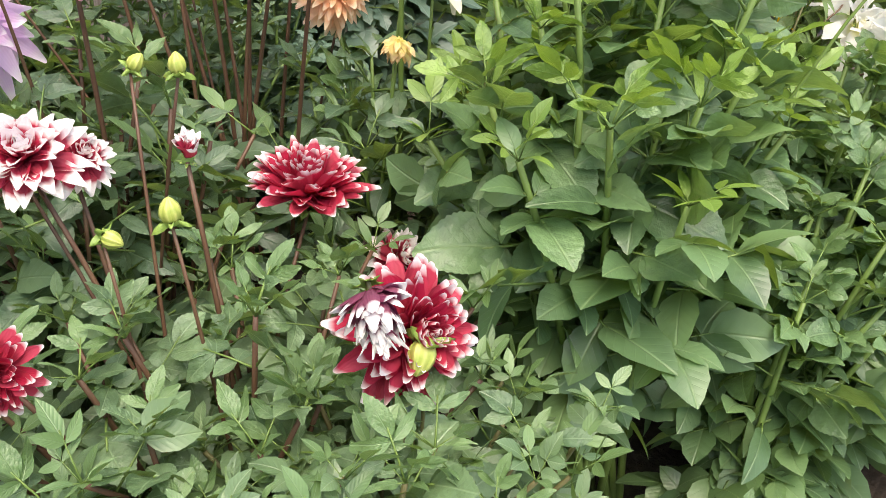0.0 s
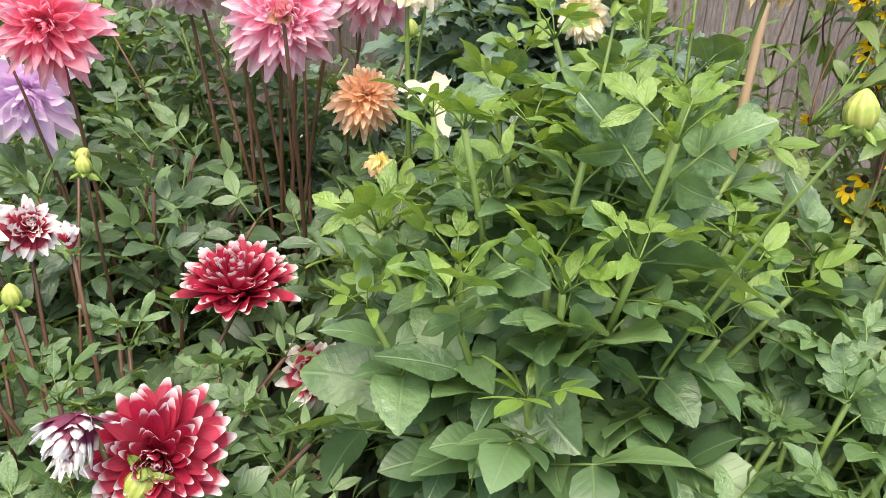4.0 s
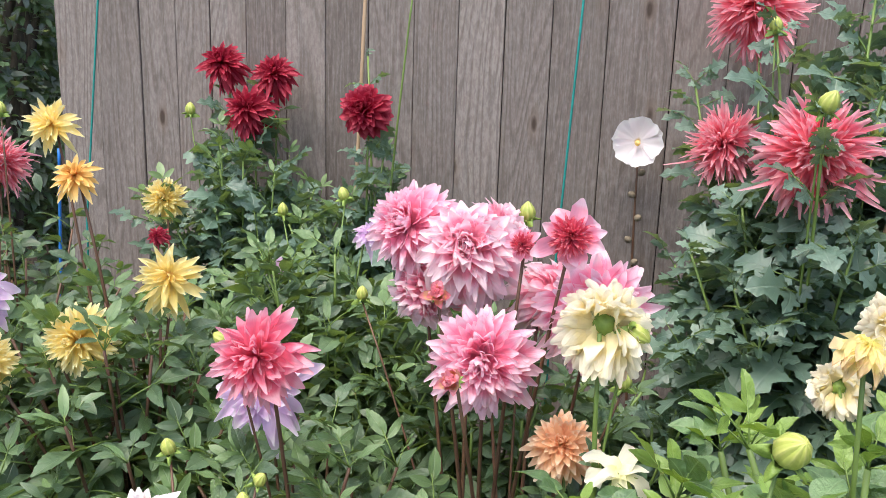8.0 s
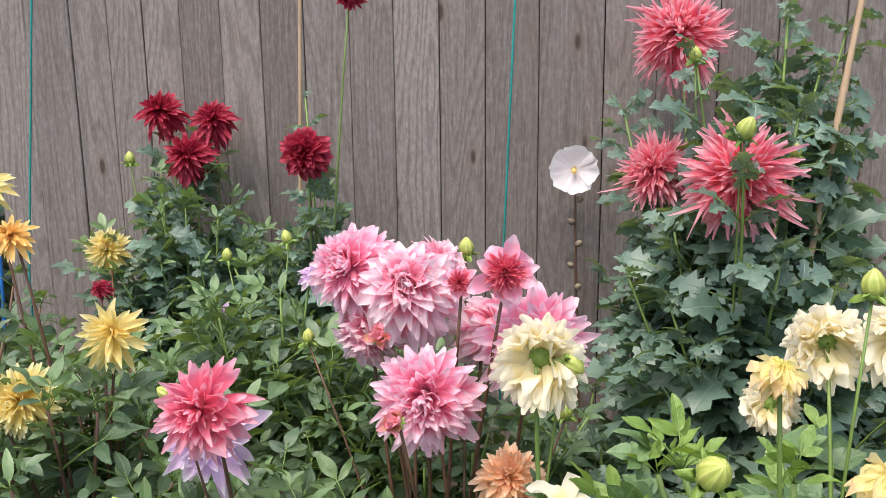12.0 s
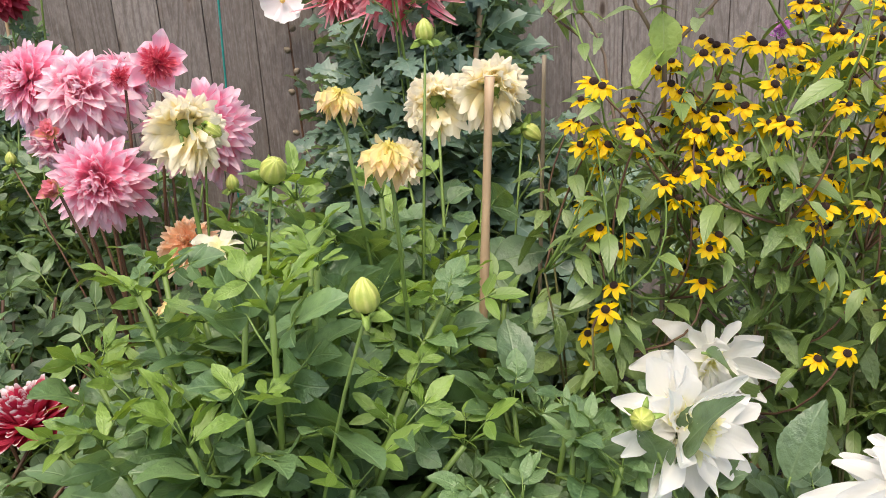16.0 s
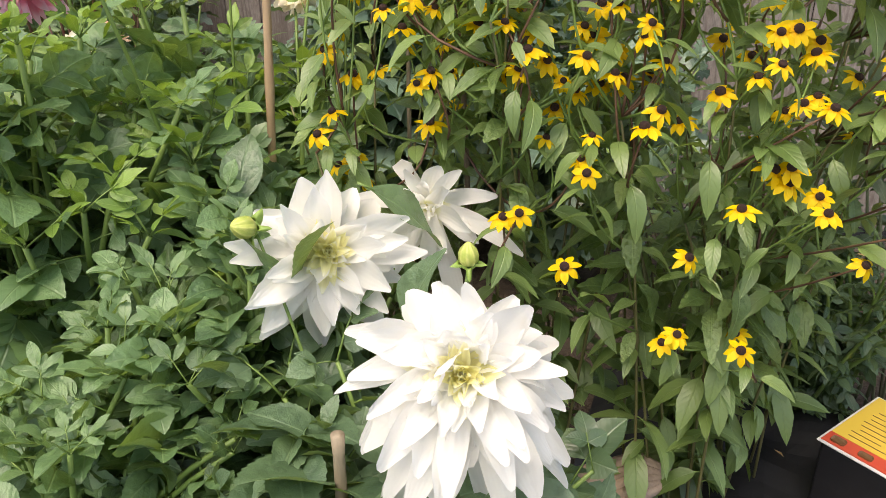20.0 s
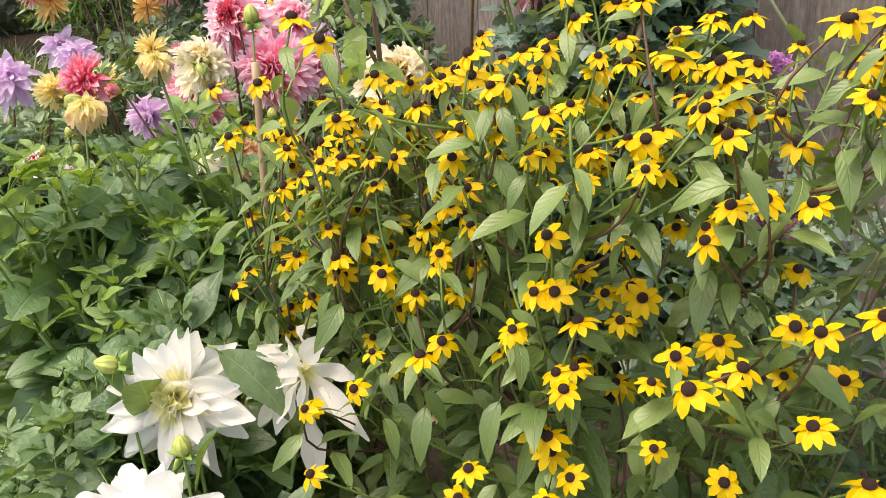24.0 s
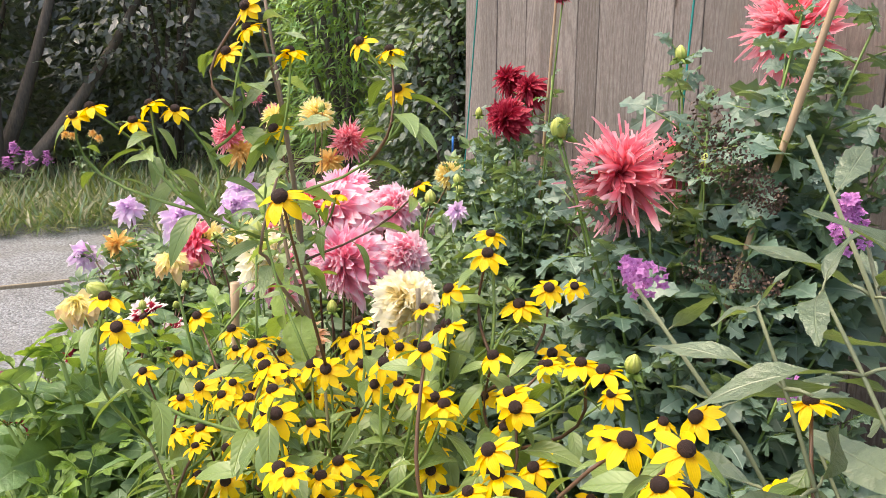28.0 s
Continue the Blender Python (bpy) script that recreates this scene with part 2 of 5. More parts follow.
# darker hedge leaf, with the deep shade behind the drive painted in
L_HEDGE_SHADE = leaf_material("leaf_hedge_shade", (0.04, 0.048, 0.05), (0.11, 0.12, 0.12), (0.12, 0.13, 0.13))
L_YEW = leaf_material("leaf_conifer", (0.08, 0.2, 0.06), (0.2, 0.36, 0.12), (0.2, 0.34, 0.12))
L_GRASS = leaf_material("leaf_grass", (0.085, 0.1, 0.05), (0.27, 0.25, 0.15), (0.18, 0.19, 0.1))
S_GREEN = plain_material("stem_green", (0.12, 0.2, 0.045), (0.19, 0.29, 0.07), 25, 0.5, 0.2, stretch=(1, 1, 0.2))
S_RED = plain_material("stem_reddish", (0.1, 0.045, 0.03), (0.16, 0.09, 0.05), 25, 0.5, 0.2, stretch=(1, 1, 0.2))
S_OLIVE = plain_material("stem_olive_brown", (0.12, 0.12, 0.04), (0.17, 0.15, 0.06), 25, 0.5, 0.2, stretch=(1, 1, 0.2))
S_GREY = plain_material("stem_silver", (0.16, 0.19, 0.1), (0.24, 0.26, 0.16), 25, 0.6, 0.2, stretch=(1, 1, 0.2))
P_PINK = petal_material("petal_pink", (0.9, 0.16, 0.24), (0.97, 0.38, 0.54), (0.99, 0.72, 0.82), a=0.25, z=0.72, see=0.5, streak=0.2)
P_PALEPINK = petal_material("petal_pale_pink", (0.93, 0.24, 0.3), (0.97, 0.43, 0.56), (0.99, 0.8, 0.86), a=0.24, z=0.66, see=0.5, streak=0.15)
P_CORAL = petal_material("petal_coral", (0.72, 0.09, 0.13), (0.92, 0.23, 0.31), (0.97, 0.5, 0.57), see=0.5, z=0.72)
P_ROSE = petal_material("petal_rose", (0.86, 0.26, 0.12), (0.91, 0.2, 0.32), (0.96, 0.5, 0.6), a=0.16, z=0.7, see=0.48)
P_ROSEDEEP = petal_material("petal_deep_rose", (0.5, 0.03, 0.07), (0.72, 0.08, 0.15), (0.88, 0.3, 0.36))
P_RED = petal_material("petal_dark_red", (0.19, 0.007, 0.018), (0.42, 0.016, 0.05), (0.55, 0.06, 0.11), streak=0.15)
P_RW = petal_material("petal_crimson_white_tip", (0.2, 0.008, 0.025), (0.5, 0.016, 0.065), (0.93, 0.86, 0.88), a=0.25, z=0.86, streak=0.04)
P_RWPALE = petal_material("petal_white_purple", (0.14, 0.01, 0.04), (0.24, 0.03, 0.09), (0.92, 0.89, 0.88), a=0.3, z=0.7, streak=0.05)
P_RWWHITE = petal_material("petal_white_crimson_base", (0.3, 0.01, 0.04), (0.5, 0.02, 0.07), (0.94, 0.9, 0.9), a=0.25, z=0.64, streak=0.05)
P_WHITE = petal_material("petal_white", (0.86, 0.84, 0.42), (0.97, 0.96, 0.93), (0.98, 0.98, 0.97), a=0.24, streak=0.03, see=0.58)
P_CREAM = petal_material("petal_cream", (0.72, 0.62, 0.08), (0.95, 0.84, 0.5), (0.98, 0.92, 0.76), see=0.52, z=0.6)
P_YELLOW = petal_material("petal_yellow", (0.9, 0.46, 0.05), (0.97, 0.8, 0.32), (0.98, 0.9, 0.56), a=0.22, see=0.5)
P_AMBER = petal_material("petal_amber", (0.8, 0.28, 0.04), (0.89, 0.56, 0.17), (0.91, 0.7, 0.32), a=0.25)
P_PEACH = petal_material("petal_peach", (0.82, 0.28, 0.1), (0.93, 0.56, 0.33), (0.95, 0.74, 0.55), a=0.25, see=0.46)
P_OPEN = petal_material("petal_opening_pink_yellow", (0.75, 0.6, 0.12), (0.88, 0.5, 0.3), (0.9, 0.35, 0.42), a=0.3, z=0.6)
P_LAV = petal_material("petal_lavender", (0.66, 0.34, 0.66), (0.84, 0.6, 0.86), (0.95, 0.85, 0.95), a=0.22, see=0.5)
P_GOLD = petal_material("petal_golden", (0.84, 0.4, 0.0), (0.92, 0.62, 0.004), (0.93, 0.68, 0.012), streak=0.12)
P_PURPLE = petal_material("petal_purple", (0.36, 0.08, 0.32), (0.56, 0.2, 0.54), (0.7, 0.38, 0.68))
P_WILT = petal_material("petal_wilting_cream", (0.8, 0.74, 0.22), (0.94, 0.85, 0.44), (0.82, 0.62, 0.36), a=0.2, z=0.66, see=0.5)
P_SHED = petal_material("petal_ivory", (0.88, 0.86, 0.5), (0.95, 0.93, 0.76), (0.95, 0.92, 0.8), see=0.5)
CONE = plain_material("cone_dark_brown", (0.018, 0.006, 0.004), (0.05, 0.016, 0.01), 120, 0.8, 0.8, 0.004)
def bud_material():
    """Folded petals: yellow-green, with darker green seams from base to tip."""
    m, t, b = shader("bud_green_yellow")
    co = node(t, "TexCoord")
    sp = node(t, "SeparateXYZ")
    t.links.new(co.outputs["UV"], sp.inputs[0])
    seam = calc(t, "SINE", calc(t, "ADD", calc(t, "MULTIPLY", sp.outputs[0], 50.27), calc(t, "MULTIPLY", sp.outputs[1], 2.2)))
    c = blend(t, ramp(t, seam, (0.1, 0.0), (0.9, 1.0)), (0.4, 0.45, 0.1), (0.52, 0.54, 0.16))
    c = blend(t, ramp(t, noise_of(t, co.outputs["Object"], 3.0), (0.4, 0.0), (0.7, 0.6)), c, (0.2, 0.3, 0.05))
    t.links.new(c, b.inputs["Base Color"])
    b.inputs["Roughness"].default_value = 0.45
    bumped(t, b, seam, 0.22, 0.03)
    return m


BUDSKIN = bud_material()
SEPAL = plain_material("sepal_green", (0.14, 0.24, 0.04), (0.24, 0.35, 0.07), 20, 0.5, 0.2)
SEEDY = plain_material("seed_head_brown", (0.09, 0.055, 0.04), (0.16, 0.1, 0.075), 60, 0.9, 0.6)


# ---- shapes ----
def mesh_from(name, verts, faces, uvs, mats, slots=None, smooth=True):
    me = bpy.data.meshes.new(name)
    me.from_pydata(verts, [], faces)
    if uvs is not None:
        lay = me.uv_layers.new(name="uv")
        idx = np.empty(len(me.loops), dtype=np.int32)
        me.loops.foreach_get("vertex_index", idx)
        lay.data.foreach_set("uv", np.asarray(uvs, dtype=np.float32)[idx].ravel())
    for m in mats:
        me.materials.append(m)
    if slots is not None:
        me.polygons.foreach_set("material_index", np.asarray(slots, dtype=np.int32))
    if smooth:
        me.polygons.foreach_set("use_smooth", np.ones(len(me.polygons), dtype=bool))
    me.update()
    return me


class Shape:
    """Vertices, faces and leaf coordinates that grow into one mesh."""

    def __init__(self):
        self.v, self.f, self.u, self.s = [], [], [], []

    def add(self, verts, faces, uvs, m=None, slot=0):
        n = len(self.v)
        self.v += [tuple(m @ Vector(p)) for p in verts] if m is not None else [tuple(p) for p in verts]
        self.f += [tuple(i + n for i in f) for f in faces]
        self.u += uvs
        self.s += [slot] * len(faces)

    def mesh(self, name, *mats):
        return mesh_from(name, self.v, self.f, self.u, mats, self.s)


def leaflet(length, width, rng, teeth=5, droop=0.25, fold=0.27, lobes=0.0, wave=0.06):
    """One toothed leaf blade along +y, rib at x = 0, upper face to +z."""
    n = teeth
    v, u, f = [], [], []
    ph = rng.uniform(0, 6)
    twist = rng.uniform(-0.25, 0.25)
    side = rng.uniform(-0.12, 0.12) * length

    def half(t):
        w = width * 0.5 * 3.34 * t ** 0.8 * max(0.0, 1 - t) ** 0.95
        return w * (1 - lobes * (0.5 + 0.5 * math.cos(2 * math.pi * t * 3))) if lobes else w

    def point(sx, w, t):
        z = -droop * length * t * t + abs(sx) * w * (fold + twist * sx) + wave * length * math.sin(ph + 6 * t + 2 * sx) * abs(sx) * w / width * 2
        v.append((sx * w + side * t * t, length * t * (1 - 0.15 * droop * t), z))
        u.append((0.5 + sx * w / width * 0.95, t))

    for i in range(n + 1):
        t = i / n
        for sx in (-1, 0, 1):
            point(sx, half(t) if 0 < i < n else 0.0, t)
        tip = min(1.0, t + 0.72 / n)
        for sx in (-1, 1):
            point(sx, half(t + 0.5 / n) * (1 + 0.5 / n) + 0.05 * length / (n * n) if i < n else 0.0, tip)
    for i in range(n):
        a, b = 5 * i, 5 * (i + 1)
        if i == 0:
            f += [(a + 1, b + 1, b, a + 3), (a + 1, a + 4, b + 2, b + 1)]
        elif i < n - 1:
            f += [(a + 1, b + 1, b, a + 3, a), (a + 1, a + 2, a + 4, b + 2, b + 1)]
        else:
            f += [(a + 1, b + 1, a + 3, a), (a + 1, a + 2, a + 4, b + 1)]
    return v, f, u


def plain_leaflet(length, width, rng, rows=5, droop=0.25, fold=0.2, lobes=0.0):
    """A leaf blade of few faces with a slightly uneven outline."""
    v, u, f = [], [], []
    twist, side = rng.uniform(-0.25, 0.25), rng.uniform(-0.12, 0.12) * length
    for i in range(rows + 1):
        t = i / rows
        w = width * 0.5 * 3.34 * t ** 0.8 * (1 - t) ** 0.95 * (0.96 if i % 2 else 1.04) * (1 - lobes * (0.5 + 0.5 * math.cos(6 * math.pi * t)))
        for sx in (-1, 0, 1):
            v.append((sx * w + side * t * t, length * t * (1 - 0.15 * droop * t), -droop * length * t * t + abs(sx) * w * (fold + twist * sx)))
            u.append((0.5 + sx * w / width * 0.95, t))
    for i in range(rows):
        a, c = 3 * i, 3 * i + 3
        f += [(a + 1, c + 1, c), (a + 1, c + 2, c + 1)] if i == 0 else [(a, a + 1, c + 1), (a + 1, a + 2, c + 1)] if i == rows - 1 else [(a, a + 1, c + 1, c), (a + 1, a + 2, c + 2, c + 1)]
    return v, f, u


def tube(points, radii, sides=6):
    v, f, u = [], [], []
    pts = [Vector(p) for p in points]
    for i, p in enumerate(pts):
        d = (pts[min(i + 1, len(pts) - 1)] - pts[max(i - 1, 0)]).normalized()
        q = d.to_track_quat("Z", "Y").to_matrix()
        for k in range(sides):
            a = 2 * math.pi * k / sides
            v.append(tuple(p + q @ Vector((math.cos(a) * radii[i], math.sin(a) * radii[i], 0))))
            u.append((k / sides, i / (len(pts) - 1)))
    for i in range(len(pts) - 1):
        for k in range(sides):
            a, b = i * sides + k, i * sides + (k + 1) % sides
            f.append((a, b, b + sides, a + sides))
    f += [tuple(reversed(range(sides))), tuple(range(len(v) - sides, len(v)))]
    return v, f, u


def arc(a, b, lean=0.35, sag=0.0, n=7):
    """A stem that leaves a upright and bends over to b."""
    a, b = Vector(a), Vector(b)
    c = Vector((a.x + (b.x - a.x) * lean, a.y + (b.y - a.y) * lean, a.z + (b.z - a.z) * (0.62 + sag)))
    return [(1 - t) ** 2 * a + 2 * t * (1 - t) * c + t * t * b for t in (i / (n - 1) for i in range(n))]


def lathe(profile, sides=10):
    v, f, u = [], [], []
    for r, z in profile:
        for k in range(sides):
            a = 2 * math.pi * k / sides
            v.append((r * math.cos(a), r * math.sin(a), z))
            u.append((k / sides, z))
    for i in range(len(profile) - 1):
        for k in range(sides):
            a, b = i * sides + k, i * sides + (k + 1) % sides
            f.append((a, b, b + sides, a + sides))
    f += [tuple(reversed(range(sides))), tuple(range(len(v) - sides, len(v)))]
    return v, f, u


def petal(length, width, cup=0.25, curl=0.2, point=0.6, rows=5, twist=0.0, ruffle=0.0, phase=0.0):
    """One petal along +y that opens towards +z."""
    v, u, f = [], [], []
    for i in range(rows + 1):
        t = i / rows
        w = width * 0.5 * (0.34 + 0.66 * math.sin(math.pi * min(1, 0.1 + 0.72 * t)) ** 0.8)
        if t > 0.66:
            w *= 1 - ((t - 0.66) / 0.34) ** 1.8 * (0.5 + 0.47 * point)
        y, z = length * t * (1 - 0.1 * abs(curl) * t), -curl * length * t * t
        for k, sx in enumerate((-1, -0.45, 0.45, 1)):
            wav = ruffle * w * math.sin(phase + 7 * t + 1.3 * sx) * abs(sx)
            back = 0.75 * w * sx * sx * max(0.0, (t - 0.6) / 0.4) ** 2
            v.append((sx * w, y + 0.3 * wav - back, z + cup * w * (abs(sx) ** 1.7) + twist * sx * w * t + wav))
            u.append((0.5 + 0.5 * sx, t))
    for i in range(rows):
        for k in range(3):
            a = 4 * i + k
            f.append((a, a + 1, a + 5, a + 4))
    return v, f, u


def bloom(count, radius, width, rng, inner=0.35, open_=95, close=8, cup=0.3, curl=0.15, point=0.6, dome=0.35, jitter=0.12, twist=0.3, power=0.75, rows=5, ruffle=0.25, down=None, sag=0.25, bend=0.06, hook=0.06):
    """A double flower facing +z: petals in a spiral from a closed heart to an open rim; down is the way they sag."""
    s = Shape()
    lean = Vector((rng.uniform(-0.08, 0.08), rng.uniform(-0.08, 0.08), 0)) * radius
    for k in range(count):
        t = (k + 0.5) / count
        th = close + (open_ - close) * t ** power + rng.gauss(0, 9) * (0.4 + jitter * 4)
        ln = radius * (inner + (1 - inner) * t ** 0.6) * rng.uniform(1 - 1.3 * jitter, 1 + jitter)
        wd = width * (0.45 + 0.55 * t ** 0.5) * rng.uniform(0.8, 1.18)
        az = k * 137.508 + rng.gauss(0, 7)
        m = Matrix.Translation(lean * (1 - t)) @ Matrix.Rotation(radians(az), 4, "Z") @ Matrix.Translation((0, radius * 0.06 * t, radius * dome * (1 - t) * 0.75)) @ Matrix.Rotation(radians(90 - th), 4, "X")
        v, f, u = petal(ln, wd, cup + 0.35 * (1 - t) + rng.uniform(-0.15, 0.15), curl * rng.uniform(0.0, 2.0) - 0.35 * (1 - t) + rng.gauss(0, hook), point * rng.uniform(0.7, 1.2), rows, rng.uniform(-twist, twist), ruffle * rng.uniform(0.3, 1.6), rng.uniform(0, 6))
        sway = rng.gauss(0, bend)
        v = [(q[0] + sway * ln * (q[1] / ln) ** 2, q[1], q[2]) for q in v]
        if down is not None:
            g = m.to_3x3().inverted() @ down
            amount = sag * ln * (0.25 + 0.75 * t) * rng.uniform(0.5, 1.4)
            v = [tuple(Vector(q) + g * amount * (q[1] / ln) ** 2) for q in v]
        s.add(v, f, u, m)
    return s


def calyx(r, sides=32):
    """A green cup with eight pointed lobes."""
    v, f, u = lathe([(0.12 * r, -0.22 * r), (0.3 * r, -0.14 * r), (0.42 * r, -0.03 * r), (0.62 * r, 0.0), (0.8 * r, -0.06 * r)], sides)
    out = []
    for i, (x, y, z) in enumerate(v):
        ring, a = i // sides, math.atan2(y, x)
        k = 1.0 if ring < 2 else 1 - (0.12, 0.35, 0.62)[ring - 2] * (0.5 - 0.5 * math.cos(8 * a))
        out.append((x * k, y * k, z + (0.1 * r * math.cos(4 * a) if ring > 2 else 0)))
    s = Shape()
    s.add(out, f[:-1], u)
    return s


def facing(p, d, size=1.0, spin=0.0):
    q = Vector(d).to_track_quat("Z", "Y").to_matrix().to_4x4()
    return Matrix.Translation(p) @ q @ Matrix.Rotation(spin, 4, "Z") @ Matrix.Scale(size, 4)


def part(name, data, parent, world_m=None, label=""):
    """Links a mesh as one part under a thing, which stands at its base without a turn, or under a part."""
    ob = new(name, data)
    ob.parent = parent
    if world_m is not None:
        base = parent.matrix_basis.copy()
        up = parent.parent
        while up is not None:
            base = up.matrix_basis @ base
            up = up.parent
        ob.matrix_basis = base.inverted() @ world_m
    if label:
        ob["label"] = label
    return ob


def thing(name, label, category, at=(0, 0, 0), group="", kind=""):
    ob = new(name)
    ob.empty_display_size = 0.1
    ob.matrix_basis = Matrix.Translation(at)
    return tagged(ob, label, category, group, kind)


def box(lo, hi, bevel=0.003):
    bm = bmesh.new()
    bmesh.ops.create_cube(bm, size=1.0)
    for v in bm.verts:
        v.co = [lo[i] + (v.co[i] + 0.5) * (hi[i] - lo[i]) for i in range(3)]
    if bevel:
        bmesh.ops.bevel(bm, geom=bm.edges, offset=bevel, segments=1, affect="EDGES")
    return bm


def solid(name, bm, mat):
    me = bpy.data.meshes.new(name)
    bm.to_mesh(me)
    bm.free()
    me.materials.append(mat)
    return me


# ---- leaves: a few blades of each kind, shared by all leaves of that kind ----
LOW = {}


def compound(name, mat, leaflets, wide, seed, teeth=8, lobes=0.0, droop=0.3, stalk=S_GREEN, coarse=False, rows=6):
    rng = random.Random(seed)
    blade = plain_leaflet if coarse else leaflet
    s = Shape()
    if coarse:
        s.add(*tube([(0, 0, 0), (0, 0.62, 0.0)], [0.014, 0.009], 3), slot=1)
    else:
        s.add(*tube([(0, 0, 0), (0, 0.3, 0.02), (0, 0.62, 0.0)], [0.016, 0.013, 0.009], 4), slot=1)
    m = Matrix.Translation((0, 0.5, 0.0)) @ Matrix.Rotation(rng.uniform(-0.35, 0.15), 4, "X") @ Matrix.Rotation(rng.uniform(-0.25, 0.25), 4, "Z")
    s.add(*blade(0.55, wide * 1.15, rng, rows if coarse else teeth + 2, droop, lobes=lobes), m)
    for k in range((leaflets - 1) // 2):
        y, ln = 0.46 - 0.25 * k, 0.43 - 0.08 * k
        for sx in (-1, 1):
            m = Matrix.Translation((0, y, 0)) @ Matrix.Rotation(-sx * radians(rng.uniform(50, 76)), 4, "Z") @ Matrix.Rotation(rng.uniform(-0.4, 0.3), 4, "X") @ Matrix.Rotation(sx * rng.uniform(-0.3, 0.5), 4, "Y")
            s.add(*blade(ln * rng.uniform(0.82, 1.12), wide * rng.uniform(0.72, 0.95), rng, rows - 1 if coarse else teeth, droop, lobes=lobes), m)
    return s.mesh(name, mat, stalk)


def single(name, mat, wide, seed, teeth=8, droop=0.4, stalk=S_GREEN, fold=0.25, coarse=False, grow=1.0):
    rng = random.Random(seed)
    s = Shape()
    s.add(*tube([(0, 0, 0), (0, 0.08, 0.01), (0, 0.16, 0.0)], [0.014, 0.012, 0.009], 3 if coarse else 4), slot=1)
    s.add(*(plain_leaflet if coarse else leaflet)(0.9 * grow, wide * grow, rng, 7 if coarse else teeth, droop * rng.uniform(0.5, 1.5), fold), Matrix.Translation((0, 0.1, 0)))
    return s.mesh(name, mat, stalk)


def leaf_set(mat, wide, seed, counts=(3, 5, 5, 3, 1), **kw):
    out = []
    for i, c in enumerate(counts):
        fine, coarse = (compound("leaf", mat, c, wide, seed + i, coarse=q, **kw) if c > 1 else single("leaf", mat, wide * 1.3, seed + i, kw.get("teeth", 8), coarse=q, grow=0.62) for q in (False, True))
        LOW[fine.name] = coarse
        out.append(fine)
    return out


LEAVES_RW = leaf_set(L_RW, 0.29, 10, rows=8)
LEAVES_BRIGHT = leaf_set(L_BRIGHT, 0.34, 20, teeth=11, rows=9)
LEAVES_YOUNG = leaf_set(L_YOUNG, 0.2, 30, counts=(3, 1, 3, 1), teeth=7, droop=0.1)
LEAVES_SOFT = leaf_set(L_SOFT, 0.19, 35, counts=(3, 1, 3), teeth=7, droop=0.15)
LEAVES_DARK = leaf_set(L_DARK, 0.205, 40, rows=7)
LEAVES_WHITE = leaf_set(L_DARK, 0.34, 50, counts=(3, 1, 5, 3, 1), teeth=8)
LEAVES_BLUE = leaf_set(L_BLUE, 0.4, 60, counts=(5, 5, 7, 5), teeth=12, rows=12, lobes=0.55, droop=0.4)
LEAVES_RUD = [single("leaf", L_RUD, w, 70 + i, 6, d) for i, (w, d) in enumerate(((0.32, 0.5), (0.38, 0.7), (0.28, 0.3), (0.42, 0.4), (0.34, 0.8)))]
for i, q in enumerate(LEAVES_RUD):
    LOW[q.name] = single("leaf", L_RUD, 0.35, 170 + i, 6, 0.5, coarse=True)
LEAVES_BUD = [single("leaf", L_BUD, w, 80 + i, 7, d, S_GREY, 0.15) for i, (w, d) in enumerate(((0.19, 0.2), (0.22, 0.35), (0.17, 0.5), (0.24, 0.1)))]
L_WEED = leaf_material("leaf_pale_silver_green", (0.16, 0.22, 0.1), (0.25, 0.33, 0.16), (0.32, 0.4, 0.24), see=0.3)
LEAVES_WEED = [single("leaf", L_WEED, w, 130 + i, 6, d) for i, (w, d) in enumerate(((0.3, 0.7), (0.36, 0.5), (0.32, 0.9)))]
LEAF_PALE = [single("leaf", L_PALE, 0.55, 90 + i, 6, 0.5) for i in range(2)]
LEAF_YELLOW = single("leaf", L_YELLOW, 0.45, 95, 6, 0.5)
LEAF_DEAD = [single("withered_leaf", L_DEAD, 0.3, 97 + i, 5, 1.2) for i in range(2)]

